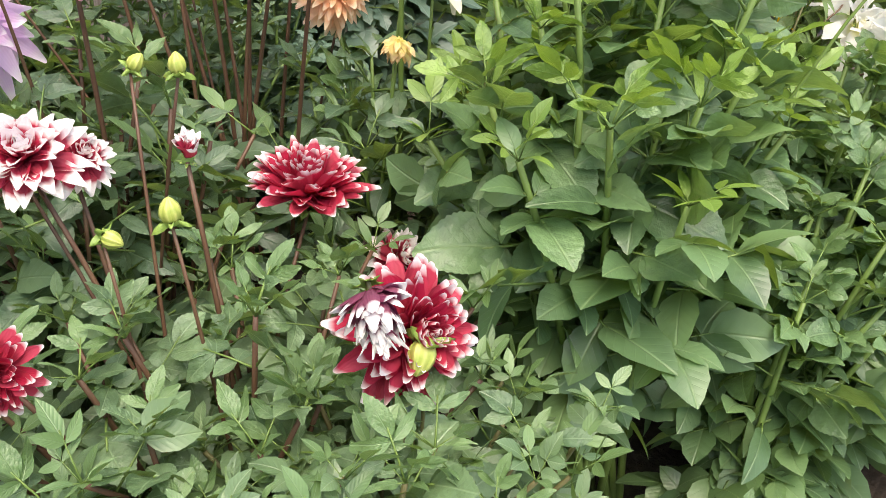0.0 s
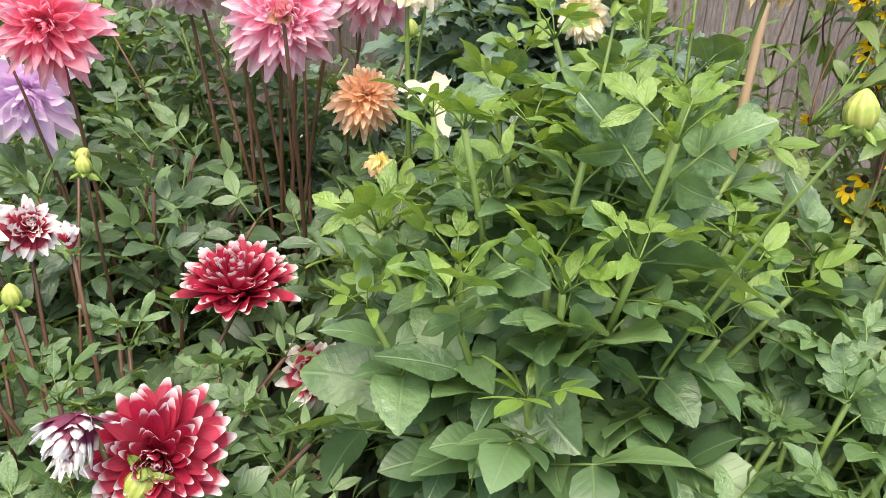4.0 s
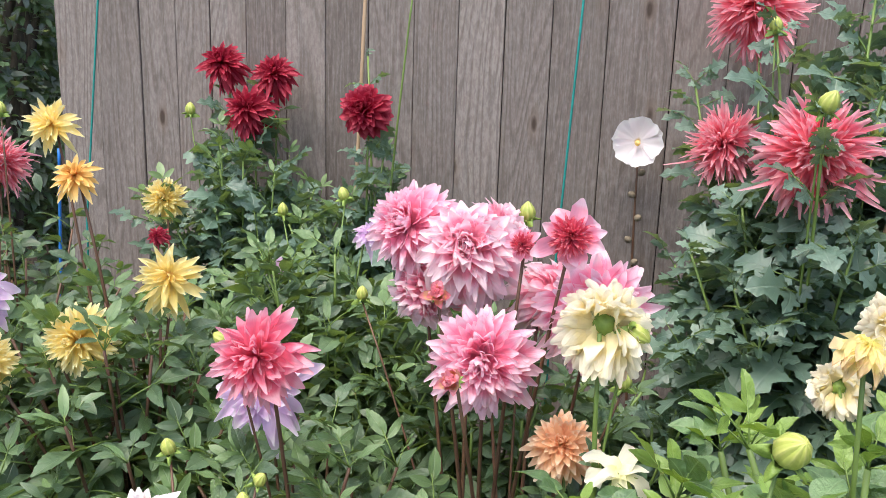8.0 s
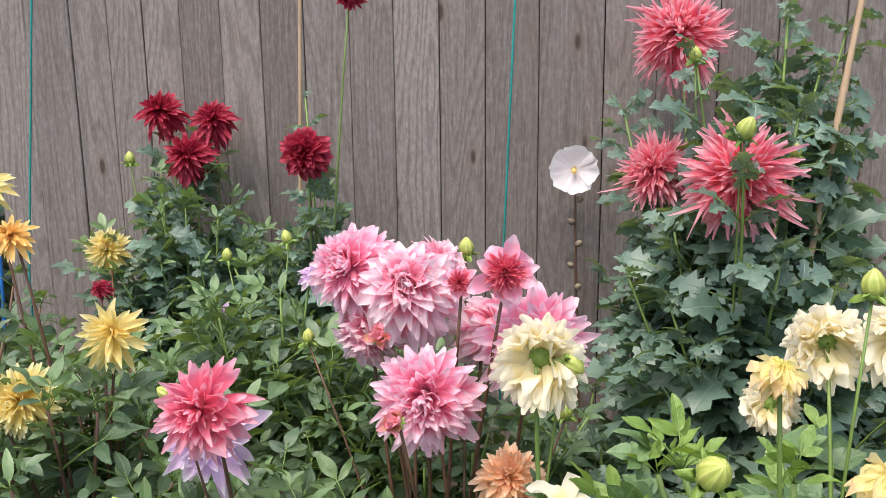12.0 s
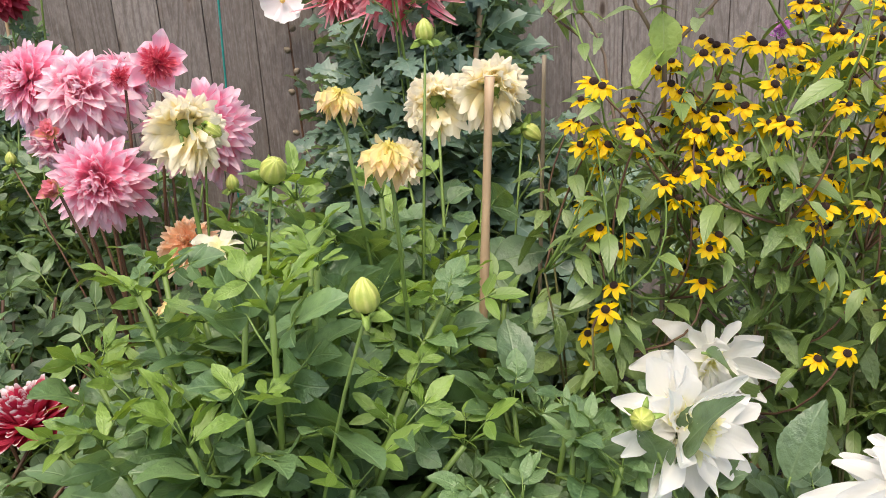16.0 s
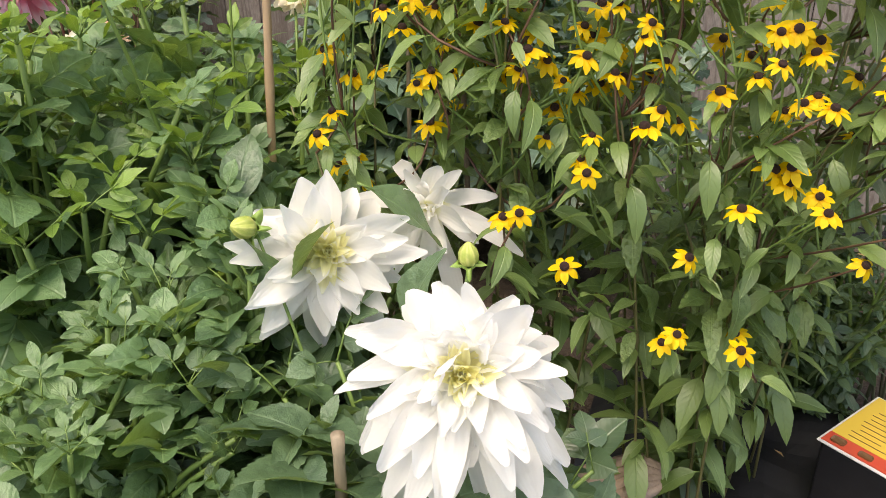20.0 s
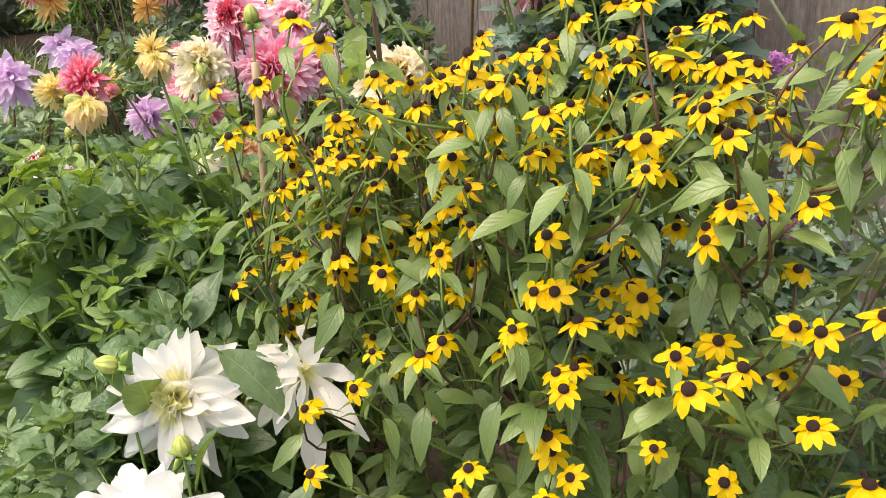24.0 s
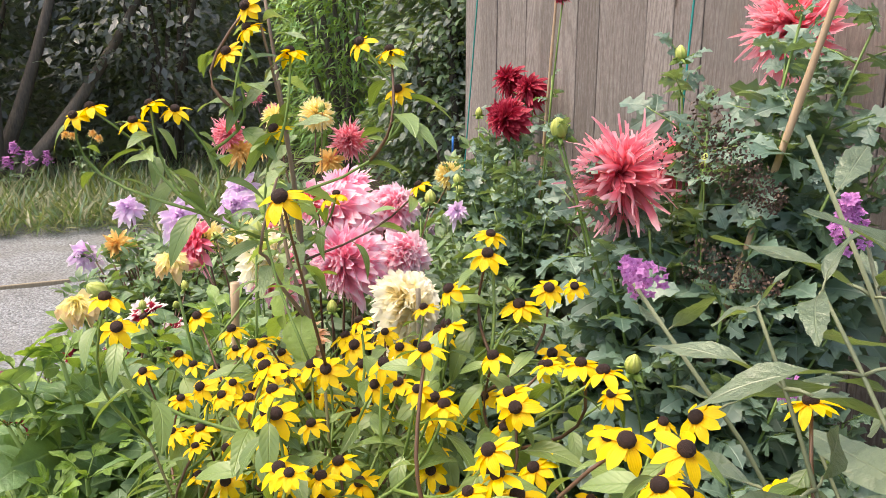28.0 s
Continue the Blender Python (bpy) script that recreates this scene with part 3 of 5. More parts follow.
# ---- flower heads, one unit across ----
RECIPE = {
    "pink": (P_PINK, 240, 0.12, dict(open_=124, cup=0.5, curl=0.06, dome=0.38, ruffle=0.45, sag=0.16, point=0.45, rows=6, twist=0.5, bend=0.12, hook=0.14)),
    "palepink": (P_PALEPINK, 200, 0.15, dict(open_=140, cup=0.55, curl=0.22, dome=0.45, twist=0.8, ruffle=0.8, sag=0.32, point=0.45, rows=6, bend=0.12)),
    "coral": (P_CORAL, 330, 0.055, dict(open_=122, cup=1.0, curl=-0.05, point=0.1, dome=0.4, jitter=0.18, twist=1.2, inner=0.3, ruffle=0.8, sag=0.12, rows=6, bend=0.3, hook=0.3)),
    "rw": (P_RW, 130, 0.15, dict(open_=100, cup=0.5, curl=0.02, point=0.22, dome=0.32, jitter=0.08, sag=0.04, ruffle=0.35)),
    "rwflat": (P_RW, 140, 0.145, dict(open_=80, cup=0.5, curl=0.0, point=0.25, dome=0.08, jitter=0.08, sag=0.0, ruffle=0.35, hook=0.04)),
    "rwwhite": (P_RWWHITE, 80, 0.17, dict(open_=98, cup=0.55, curl=0.05, point=0.4, dome=0.3, jitter=0.14, sag=0.06)),
    "rwpale": (P_RWPALE, 80, 0.2, dict(open_=88, close=20, cup=0.7, curl=-0.55, point=0.5, dome=0.75, inner=0.7, sag=0.0, jitter=0.05)),
    "dred": (P_RED, 120, 0.12, dict(open_=132, cup=0.6, curl=0.3, point=0.6, dome=0.45, jitter=0.2, sag=0.2, twist=0.6)),
    "ball": (P_RED, 150, 0.17, dict(open_=132, cup=0.5, curl=0.14, point=0.5, dome=0.5, jitter=0.06, sag=0.05)),
    "white": (P_WHITE, 88, 0.145, dict(open_=114, close=44, cup=0.4, curl=0.05, point=0.1, dome=0.16, jitter=0.18, inner=0.36, power=0.62, rows=9, ruffle=0.8, sag=0.5, twist=0.9, bend=0.14, hook=0.1)),
    "whitestar": (P_WHITE, 46, 0.165, dict(open_=102, close=68, cup=0.5, curl=0.0, point=0.6, dome=0.06, jitter=0.2, inner=0.45, power=0.7, rows=8, ruffle=0.5, sag=0.14, twist=0.6, bend=0.12)),
    "ragged": (P_WHITE, 26, 0.13, dict(open_=96, close=30, cup=0.5, curl=0.0, point=0.3, dome=0.2, jitter=0.3, inner=0.5, rows=8, ruffle=0.9, sag=0.4, twist=1.0)),
    "yellow": (P_YELLOW, 135, 0.1, dict(open_=118, cup=0.5, curl=0.02, point=0.3, dome=0.42, jitter=0.05, inner=0.5, sag=0.05, rows=4)),
    "yellowstar": (P_YELLOW, 60, 0.11, dict(open_=104, close=35, cup=0.6, curl=0.0, point=0.85, dome=0.25, jitter=0.2, inner=0.45, sag=0.15, bend=0.1)),
    "amber": (P_AMBER, 62, 0.12, dict(open_=108, cup=0.45, curl=0.12, point=0.55, dome=0.28, jitter=0.2)),
    "creamback": (P_CREAM, 210, 0.15, dict(open_=138, close=30, cup=0.5, curl=0.12, point=0.12, dome=0.3, jitter=0.1, ruffle=0.9, sag=0.2, twist=0.7, rows=6, bend=0.1, inner=0.5)),
    "peach": (P_PEACH, 130, 0.13, dict(open_=124, cup=0.5, curl=0.12, point=0.3, dome=0.4, jitter=0.12, ruffle=0.6, sag=0.15)),
    "lav": (P_LAV, 58, 0.165, dict(open_=114, cup=0.4, curl=0.1, point=0.4, dome=0.28, jitter=0.25, ruffle=0.5, sag=0.4, rows=6)),
    "rose": (P_ROSE, 120, 0.105, dict(open_=112, close=25, cup=0.7, curl=0.05, point=0.45, dome=0.36, inner=0.4, jitter=0.16, ruffle=0.6, twist=0.8, sag=0.2, rows=6)),
    "anemone": (P_PINK, 9, 0.3, dict(open_=104, close=84, cup=0.6, curl=0.05, point=0.3, dome=0.0, inner=0.7, jitter=0.2, ruffle=0.4, twist=0.5, sag=0.1, rows=6)),
    "opening": (P_OPEN, 34, 0.24, dict(open_=58, cup=0.8, curl=-0.3, point=0.5, dome=0.5, inner=0.6)),
    "shed": (P_SHED, 8, 0.24, dict(open_=125, close=60, cup=0.4, curl=0.25, point=0.5, dome=0.0, inner=0.8, jitter=0.25, ruffle=0.5, twist=0.9, sag=0.35, rows=7, hook=0.3)),
    "wilt": (P_WILT, 38, 0.24, dict(open_=152, close=120, cup=0.7, curl=0.1, dome=0.1, jitter=0.16, ruffle=0.6, inner=0.8, twist=0.6)),
    "half": (P_RWWHITE, 30, 0.26, dict(open_=46, cup=0.8, curl=-0.3, dome=0.4, inner=0.7)),
}
HEART = {
    "rose": bloom(90, 0.27, 0.07, random.Random(5), open_=80, cup=0.9, dome=0.5).mesh("flower_heart", P_ROSEDEEP),
    "yellow": bloom(30, 0.13, 0.05, random.Random(6), open_=80, cup=0.6, dome=0.5).mesh("flower_heart", P_AMBER),
    "anemone": bloom(150, 0.3, 0.055, random.Random(11), open_=105, cup=1.0, dome=0.7, jitter=0.06).mesh("flower_heart", P_ROSEDEEP),
    "white": bloom(44, 0.22, 0.08, random.Random(7), open_=78, cup=0.8, dome=0.7, twist=0.9).mesh("flower_heart", petal_material("petal_cream_heart", (0.72, 0.72, 0.2), (0.92, 0.88, 0.46), (0.96, 0.94, 0.72), see=0.5)),
    "coral": bloom(30, 0.14, 0.05, random.Random(8), open_=60, cup=0.8, dome=0.6).mesh("flower_heart", P_RED),
    "lav": bloom(26, 0.13, 0.05, random.Random(9), open_=60, cup=0.8, dome=0.6).mesh("flower_heart", P_PURPLE),
    "amber": bloom(26, 0.13, 0.05, random.Random(10), open_=60, cup=0.8, dome=0.6).mesh("flower_heart", P_AMBER),
}
HEART["whitestar"] = HEART["white"]
HEART["yellowstar"] = HEART["yellow"]
CALYX = calyx(0.24).mesh("calyx", SEPAL)
BUD_BODY = Shape()
bud_v, bud_f, bud_u = lathe([(0.12, -0.42), (0.3, -0.34), (0.4, -0.14), (0.41, 0.06), (0.33, 0.28), (0.19, 0.46), (0.05, 0.58)], 24)
bud_v = [(x * (1 + 0.035 * math.cos(8 * math.atan2(y, x) + 2.2 * z)), y * (1 + 0.035 * math.cos(8 * math.atan2(y, x) + 2.2 * z)), z) for x, y, z in bud_v]
BUD_BODY.add(bud_v, bud_f, bud_u)
BUD_MESH = BUD_BODY.mesh("bud", BUDSKIN)
bract_v, bract_f, bract_u = lathe([(0.1, -0.2), (0.24, -0.14), (0.34, -0.02), (0.44, 0.02), (0.56, 0.0), (0.66, -0.06), (0.74, -0.16)], 40)
lobed = []
for i, (x, y, z) in enumerate(bract_v):
    ring, a = i // 40, math.atan2(y, x)
    gap = 0.5 - 0.5 * math.cos(5 * a)
    k = 1 - (0.0, 0.0, 0.1, 0.42, 0.6, 0.72, 0.82)[ring] * gap ** 0.6
    lobed.append((x * k, y * k, z + (0.22 * math.sin(2 * a + 1) * (ring - 2) / 4 if ring > 2 else 0) + (0.1 * gap if ring > 2 else 0)))
bracts = Shape()
bracts.add(lobed, bract_f[:-1], bract_u)
BRACTS = bracts.mesh("calyx", SEPAL)


def rud_head(seed):
    rng = random.Random(seed)
    s = Shape()
    n = rng.choice((7, 8, 8, 9))
    for k in range(n):
        m = Matrix.Rotation(2 * math.pi * (k + rng.uniform(-0.18, 0.18)) / n, 4, "Z") @ Matrix.Translation((0, 0.06, 0)) @ Matrix.Rotation(radians(rng.uniform(-28, 2)), 4, "X")
        s.add(*petal(0.45 * rng.uniform(0.88, 1.08), 0.215 * rng.uniform(0.9, 1.1), 0.2, rng.uniform(0.05, 0.4), 0.45, 4, rng.uniform(-0.3, 0.3)), m)
    return s.mesh("golden_petals", P_GOLD)


RUD = [rud_head(200 + i) for i in range(6)]
rud_cone = Shape()
rud_cone.add(*lathe([(0.09, -0.05), (0.125, 0.0), (0.138, 0.05), (0.118, 0.11), (0.068, 0.145), (0.02, 0.155)], 10))
RUD_CONE = rud_cone.mesh("cone", CONE)


# ---- growing ----
def stem_mesh(pts, r0, r1, mat):
    n = len(pts)
    s = Shape()
    s.add(*tube(pts, [r0 + (r1 - r0) * i / (n - 1) for i in range(n)], 6))
    return s.mesh("stem", mat)


def leaf_pose(p, az, el, size, roll=0.0):
    d = Vector((math.cos(az) * math.cos(el), math.sin(az) * math.cos(el), math.sin(el)))
    side = d.cross(Vector((0, 0, 1))).normalized()
    up = side.cross(d)
    m = Matrix((side, d, up)).transposed().to_4x4()
    return Matrix.Translation(p) @ m @ Matrix.Rotation(roll, 4, "Y") @ Matrix.Scale(size, 4)


PLANTS = []


class Plant:
    def __init__(self, name, label, category, x, y, seed, stem=S_GREEN, leaves=LEAVES_DARK, young=None, size=0.18, group=""):
        self.root = thing(name, label, category, (x, y, 0), group)
        self.base, self.rng = Vector((x, y, 0)), random.Random(seed)
        self.stem, self.leaves, self.young, self.size = stem, leaves, young, size
        self.count, self.pool = 0, []
        PLANTS.append(self)

    def leaf(self, data, m, top=True, cap=150):
        """The upper leaves are parts of their own, the mass below them is joined."""
        if top and self.count < cap:
            part("leaf", data, self.root, m)
            self.count += 1
        else:
            self.pool.append((LOW.get(data.name, data), m))

    def join(self):
        """All inner leaves of the plant as one part."""
        if not self.pool:
            return
        mats, verts, uvs, faces, slots, off = [], [], [], [], [], 0
        cache = {}
        for data, m in self.pool:
            if data.name not in cache:
                co = np.array([v.co[:] for v in data.vertices])
                uv = np.zeros((len(co), 2))
                for lp, d_ in zip(data.loops, data.uv_layers[0].data):
                    uv[lp.vertex_index] = d_.uv[:]
                idx = []
                for mt in data.materials:
                    if mt not in mats:
                        mats.append(mt)
                    idx.append(mats.index(mt))
                cache[data.name] = co, uv, [tuple(q.vertices) for q in data.polygons], [idx[q.material_index] for q in data.polygons]
            co, uv, fs, sl = cache[data.name]
            a = np.array(Matrix.Translation(-self.base) @ m)
            verts.append(co @ a[:3, :3].T + a[:3, 3])
            uvs.append(uv)
            faces += [tuple(i + off for i in f) for f in fs]
            slots += sl
            off += len(co)
        ob = part("foliage", mesh_from("foliage", np.concatenate(verts).tolist(), faces, np.concatenate(uvs), mats, slots), self.root)
        ob["kind"] = "stuff"

    def local(self, pts):
        return [Vector(p) - self.base for p in pts]

    def shoot(self, tip, thick=0.006, lean=0.45, start=None):
        r = self.rng
        a = start or Vector((self.base.x + r.uniform(-0.08, 0.08), self.base.y + r.uniform(-0.06, 0.06), -0.02))
        pts = arc(a, tip, lean, r.uniform(-0.05, 0.08))
        part("stem", stem_mesh(self.local(pts), thick, thick * 0.55, self.stem), self.root)
        return pts

    def clothe(self, pts, low=0.3, high=1.0, step=0.085, size=None, el=(0.05, 0.85), crown=True, cap=130):
        """Pairs of leaves along a stem; the top ones are small, upright and young."""
        r = self.rng
        size = size or self.size
        length = sum((pts[i + 1] - pts[i]).length for i in range(len(pts) - 1))
        n = max(2, int(length * (high - low) / step))
        turn = r.uniform(0, math.pi)
        for i in range(n + 1):
            t = low + (high - low) * i / n
            k = min(len(pts) - 2, int(t * (len(pts) - 1)))
            p = pts[k].lerp(pts[k + 1], t * (len(pts) - 1) - k)
            rel = i / n
            for side in (0, 1):
                if r.random() < 0.06:
                    continue
                az = turn + (i % 2) * math.pi / 2 + side * math.pi + r.uniform(-0.4, 0.4)
                e = el[0] + (el[1] - el[0]) * rel ** 2 + r.uniform(-0.45, 0.35)
                ln = size * (0.78 + 0.3 * math.sin(math.pi * rel) - 0.3 * rel ** 2) * r.uniform(0.65, 1.15)
                pool = self.young if self.young and rel > 0.88 and r.random() < (0.6 if self.young is LEAVES_YOUNG else 0.3) else self.leaves
                self.leaf(r.choice(pool), leaf_pose(p, az, e, ln, r.gauss(0, 0.5)), rel > 0.45, cap)
        if crown and self.young:
            for k in range(4 if self.young is LEAVES_YOUNG or self.leaves is LEAVES_RW else 2):
                self.leaf(r.choice(self.young), leaf_pose(pts[-1], turn + k * 1.57, r.uniform(0.5, 1.2), size * r.uniform(0.34, 0.6), r.uniform(-0.5, 0.5)), True, cap)

    def foliage(self, n, rx, ry, h, cx=None, cy=None, low=0.25, step=0.085, size=None, el=(0.05, 0.85), cap=170, thick=0.006):
        n = int(n * 1.5)
        r = self.rng
        cx, cy = self.base.x if cx is None else cx, self.base.y if cy is None else cy
        for i in range(n):
            a, q = i * 2.39996, math.sqrt((i + 0.6) / n)
            tip = Vector((cx + rx * q * math.cos(a) + r.uniform(-0.04, 0.04), cy + ry * q * math.sin(a) + r.uniform(-0.04, 0.04), h * (1 - 0.22 * q * q) * r.uniform(0.84, 1.06)))
            self.clothe(self.shoot(tip, thick), low, 1.0, step, size, el, cap=cap)

    def flower(self, kind, x, y, z, across, d=(0, -1, 0.25), stalk=True, leafy=0.0, label="", plain=False):
        r = self.rng
        d = Vector(d).normalized()
        p = Vector((x, y, z))
        m = facing(p, d, across, r.uniform(0, 6))
        if kind in RECIPE:
            mat, count, width, how = RECIPE[kind]
            down = m.to_3x3().inverted() @ Vector((0, 0, -across))
            shape = bloom(count, 0.5, width, r, down=down, **how)
            if kind == "rose":
                side = bloom(9, 0.5, 0.26, r, open_=92, close=72, inner=0.85, cup=0.4, point=0.4, dome=0.15, ruffle=0.4, hook=0.15, rows=7)
                right = m.to_3x3().inverted() @ Vector((1, 0, 0.45))
                keep = [i for i, q in enumerate(side.v) if Vector(q).dot(right) > -0.1 * right.length]
                whole = set(keep)
                for f_ in range(0, len(side.v), 32):
                    if all(f_ + q in whole for q in range(32)):
                        shape.add(side.v[f_:f_ + 32], [(a_, a_ + 1, a_ + 5, a_ + 4) for i_ in range(7) for a_ in range(4 * i_, 4 * i_ + 3)], side.u[f_:f_ + 32])
            data = shape.mesh("petals", mat)
        else:
            data = HOLLY
        head = part("flower_head", data, self.root, m, label)
        if kind in HEART and kind != "rose" and not plain:
            part("flower_heart", HEART[kind], head, m)
        part("calyx", CALYX, head, facing(p - d * across * 0.06, d, across))
        if stalk:
            neck = p - d * across * 0.1
            pts = self.shoot(neck - d * 0.0, 0.0055, 0.5)
            if leafy:
                self.clothe(pts, 0.3, leafy, 0.1, crown=False)
        return head

    def bud(self, x, y, z, across, d=(0, 0, 1), stalk=True, label=""):
        d = Vector(d).normalized()
        across *= 0.86
        m = facing((x, y, z), d, across)
        b = part("bud", BUD_MESH, self.root, m, label)
        part("calyx", BRACTS, b, facing(Vector((x, y, z)) - d * across * 0.36, d, across * 1.05, self.rng.uniform(0, 6)))
        if stalk:
            self.shoot(Vector((x, y, z)) - d * across * 0.5, 0.004, 0.5)
        return b


def scatter(name, n, place, size, mats, seed, wide=0.45, label="", category="", kind="stuff", parent=None, rows=2):
    """Many small blades in one mesh; place(rng) gives the point and the way each one points."""
    rng = random.Random(seed)
    base = [plain_leaflet(1.0, wide, rng, rows, rng.uniform(0.1, 0.6)) for _ in range(4)]
    V = [np.array(b[0]) for b in base]
    U = [np.array(b[2]) for b in base]
    verts, uvs, faces, slots, off = [], [], [], [], 0
    for i in range(n):
        k = rng.randrange(4)
        p, az, el = place(rng)
        m = np.array(leaf_pose(p, az, el, size * rng.uniform(0.6, 1.3), rng.uniform(-0.8, 0.8)))
        verts.append(V[k] @ m[:3, :3].T + m[:3, 3])
        uvs.append(U[k])
        faces += [tuple(j + off for j in f) for f in base[k][1]]
        slots += [rng.randrange(len(mats))] * len(base[k][1])
        off += len(V[k])
    me = mesh_from(name, np.concatenate(verts).tolist(), faces, np.concatenate(uvs), mats, slots)
    if parent is not None:
        ob = new(name, me)
        ob.parent = parent
        ob.matrix_basis = parent.matrix_basis.inverted()
        ob["kind"] = kind
        return ob
    return tagged(new(name, me), label, category, "", kind)


# ---- ground, drive, fence ----
g = bmesh.new()
bmesh.ops.create_grid(g, x_segments=120, y_segments=120, size=1.0)
for v in g.verts:
    fx, fy = v.co.x, v.co.y
    v.co.x, v.co.y = math.copysign(abs(fx) ** 3 * 400 + abs(fx) * 6, fx), math.copysign(abs(fy) ** 3 * 400 + abs(fy) * 6, fy) + 1.5
    bed = max(0.0, 1 - (max(abs(v.co.x - 0.2) - 1.7, 0) + max(abs(v.co.y - 1.9) - 1.0, 0)) * 2)
    v.co.z = -0.02 + 0.05 * bed * noise.noise(v.co * 6) - 0.02
tagged(new("ground", solid("ground", g, SOIL)), "dark crumbly garden soil under the plants", "ground", kind="structure")
d = bmesh.new()
bmesh.ops.create_grid(d, x_segments=150, y_segments=100, size=1.0)
for v in d.verts:
    v.co.x, v.co.y = -1.7 + v.co.x * 5.2, -1.6 + v.co.y * 3.5
    v.co.z = 0.004 + 0.01 * noise.noise(v.co * 3)
    inside = min(v.co.x + 1.55 + 0.15 * noise.noise(v.co * 2), v.co.y - 0.64 - 0.36 * max(0.0, -0.2 - v.co.x) - 0.08 * noise.noise(v.co * 2.3))
    v.co.z -= 0.12 * min(1.0, max(0.0, inside * 5))
tagged(new("gravel_drive", solid("gravel_drive", d, GRAVEL)), "pale grey compacted gravel drive round the bed", "drive", kind="structure")
edging = thing("timber_edging", "thin weathered timber edging strip across the gravel", "edging", (-4.1, 0.0, 0))
part("strip", solid("strip", box((-0.012, -2.2, -0.03), (0.012, 1.6, 0.03)), OLDCANE), edging)

fence = thing("fence", "tall weathered grey-brown vertical board fence", "fence", (0, 3.2, 0), kind="structure")
rb = random.Random(3)
JOINTS = [-2.232, -2.042, -1.851, -1.696, -1.55, -1.401, -1.24, -1.085, -0.922, -0.752, -0.592, -0.43, -0.27, -0.087, 0.128, 0.298, 0.491, 0.67, 0.868, 1.066, 1.258, 1.45, 1.649]
while JOINTS[-1] < 5.2:
    JOINTS.append(JOINTS[-1] + rb.choice((0.18, 0.19, 0.195)))
for x, w in zip(JOINTS, [q - p for p, q in zip(JOINTS, JOINTS[1:])]):
    part("board", solid("board", box((x + rb.uniform(0.0008, 0.0025), rb.uniform(-0.004, 0.005), 0.02), (x + w - rb.uniform(0.0008, 0.0025), 0.022, 2.35 + rb.uniform(-0.01, 0.01)), 0.002), CEDAR), fence)
for z in (0.35, 1.2, 2.05):
    part("rail", solid("rail", box((-2.232, 0.045, z - 0.045), (5.2, 0.085, z + 0.045)), SHADE_WOOD), fence)
# added dark sheet that stands in for shade in the board gaps
part("backing", solid("backing", box((-2.2, 0.026, 0.02), (5.2, 0.042, 2.3), 0), SHADE_WOOD), fence)
for px in (-2.15, 0.2, 2.6, 5.0):
    part("post", solid("post", box((px - 0.045, 0.086, -0.1), (px + 0.045, 0.176, 2.3)), SHADE_WOOD), fence)


def cord(name, label, cat, pts, r, mat, sides=6):
    ob = thing(name, label, cat, pts[0])
    s = Shape()
    s.add(*tube([Vector(p) - Vector(pts[0]) for p in pts], [r] * len(pts), sides))
    part("strand", s.mesh("strand", mat), ob)
    return ob


cord("garden_twine", "taut teal green twine hung before the fence", "twine", [(-0.14, 3.2, 2.352), (-0.14, 3.1, 2.33), (-0.15, 3.06, 1.86), (-0.19, 3.05, 0.9), (-0.2, 3.04, -0.03)], 0.004, TWINE)
cord("garden_twine", "taut teal green twine hung before the fence", "twine", [(-1.92, 3.2, 2.352), (-1.92, 3.16, 2.33), (-1.96, 3.14, 1.87), (-2.08, 3.12, 0.86), (-2.12, 3.12, -0.03)], 0.004, TWINE)


def cane(label, a, b, r, mat, nodes):
    a, b = Vector(a), Vector(b)
    ob = thing("bamboo_stake" if "blue" not in label else "plastic_stake", label, "stake", a, "plant stakes")
    s = Shape()
    pts, rad = [], []
    n = 24
    for i in range(n + 1):
        t = i / n
        pts.append((b - a) * t)
        rad.append(r * (1 - 0.15 * t) * (1.18 if i % max(2, n // nodes) == 0 else 1.0))
    s.add(*tube(pts, rad, 10))
    part("cane", s.mesh("cane", mat), ob)
    return ob


cane("thick tan bamboo stake among the cream dahlias", (0.575, 1.37, -0.05), (0.65, 1.409, 1.262), 0.0088, BAMBOO, 4)
cane("short cut grey bamboo stub by the white dahlias", (1.0, 0.83, -0.05), (1.012, 0.823, 0.682), 0.009, OLDCANE, 5)
cane("long leaning tan bamboo stake before the fence", (0.5, 2.347, -0.05), (0.83, 2.734, 2.1), 0.0092, BAMBOO, 8)
cane("thin bamboo stake behind the dark red dahlias", (-0.88, 2.85, -0.05), (-0.82, 2.96, 2.2), 0.0065, BAMBOO, 8)
cane("thin dark stick among the cream dahlias", (0.75, 1.75, -0.05), (0.78, 1.72, 1.25), 0.005, OLDCANE, 5)

BLUEPLASTIC = plain_material("blue_plastic", (0.01, 0.14, 0.5), (0.02, 0.2, 0.6), 20, 0.4, 0.1)
cane("short bright blue plastic stake by the fence", (-2.27, 3.12, -0.05), (-2.172, 3.1, 1.14), 0.007, BLUEPLASTIC, 3)

CAMSIDE, AWAY, UPW = (0.05, -1, 0.25), (0.1, 1, -0.2), (0, -0.45, 1)

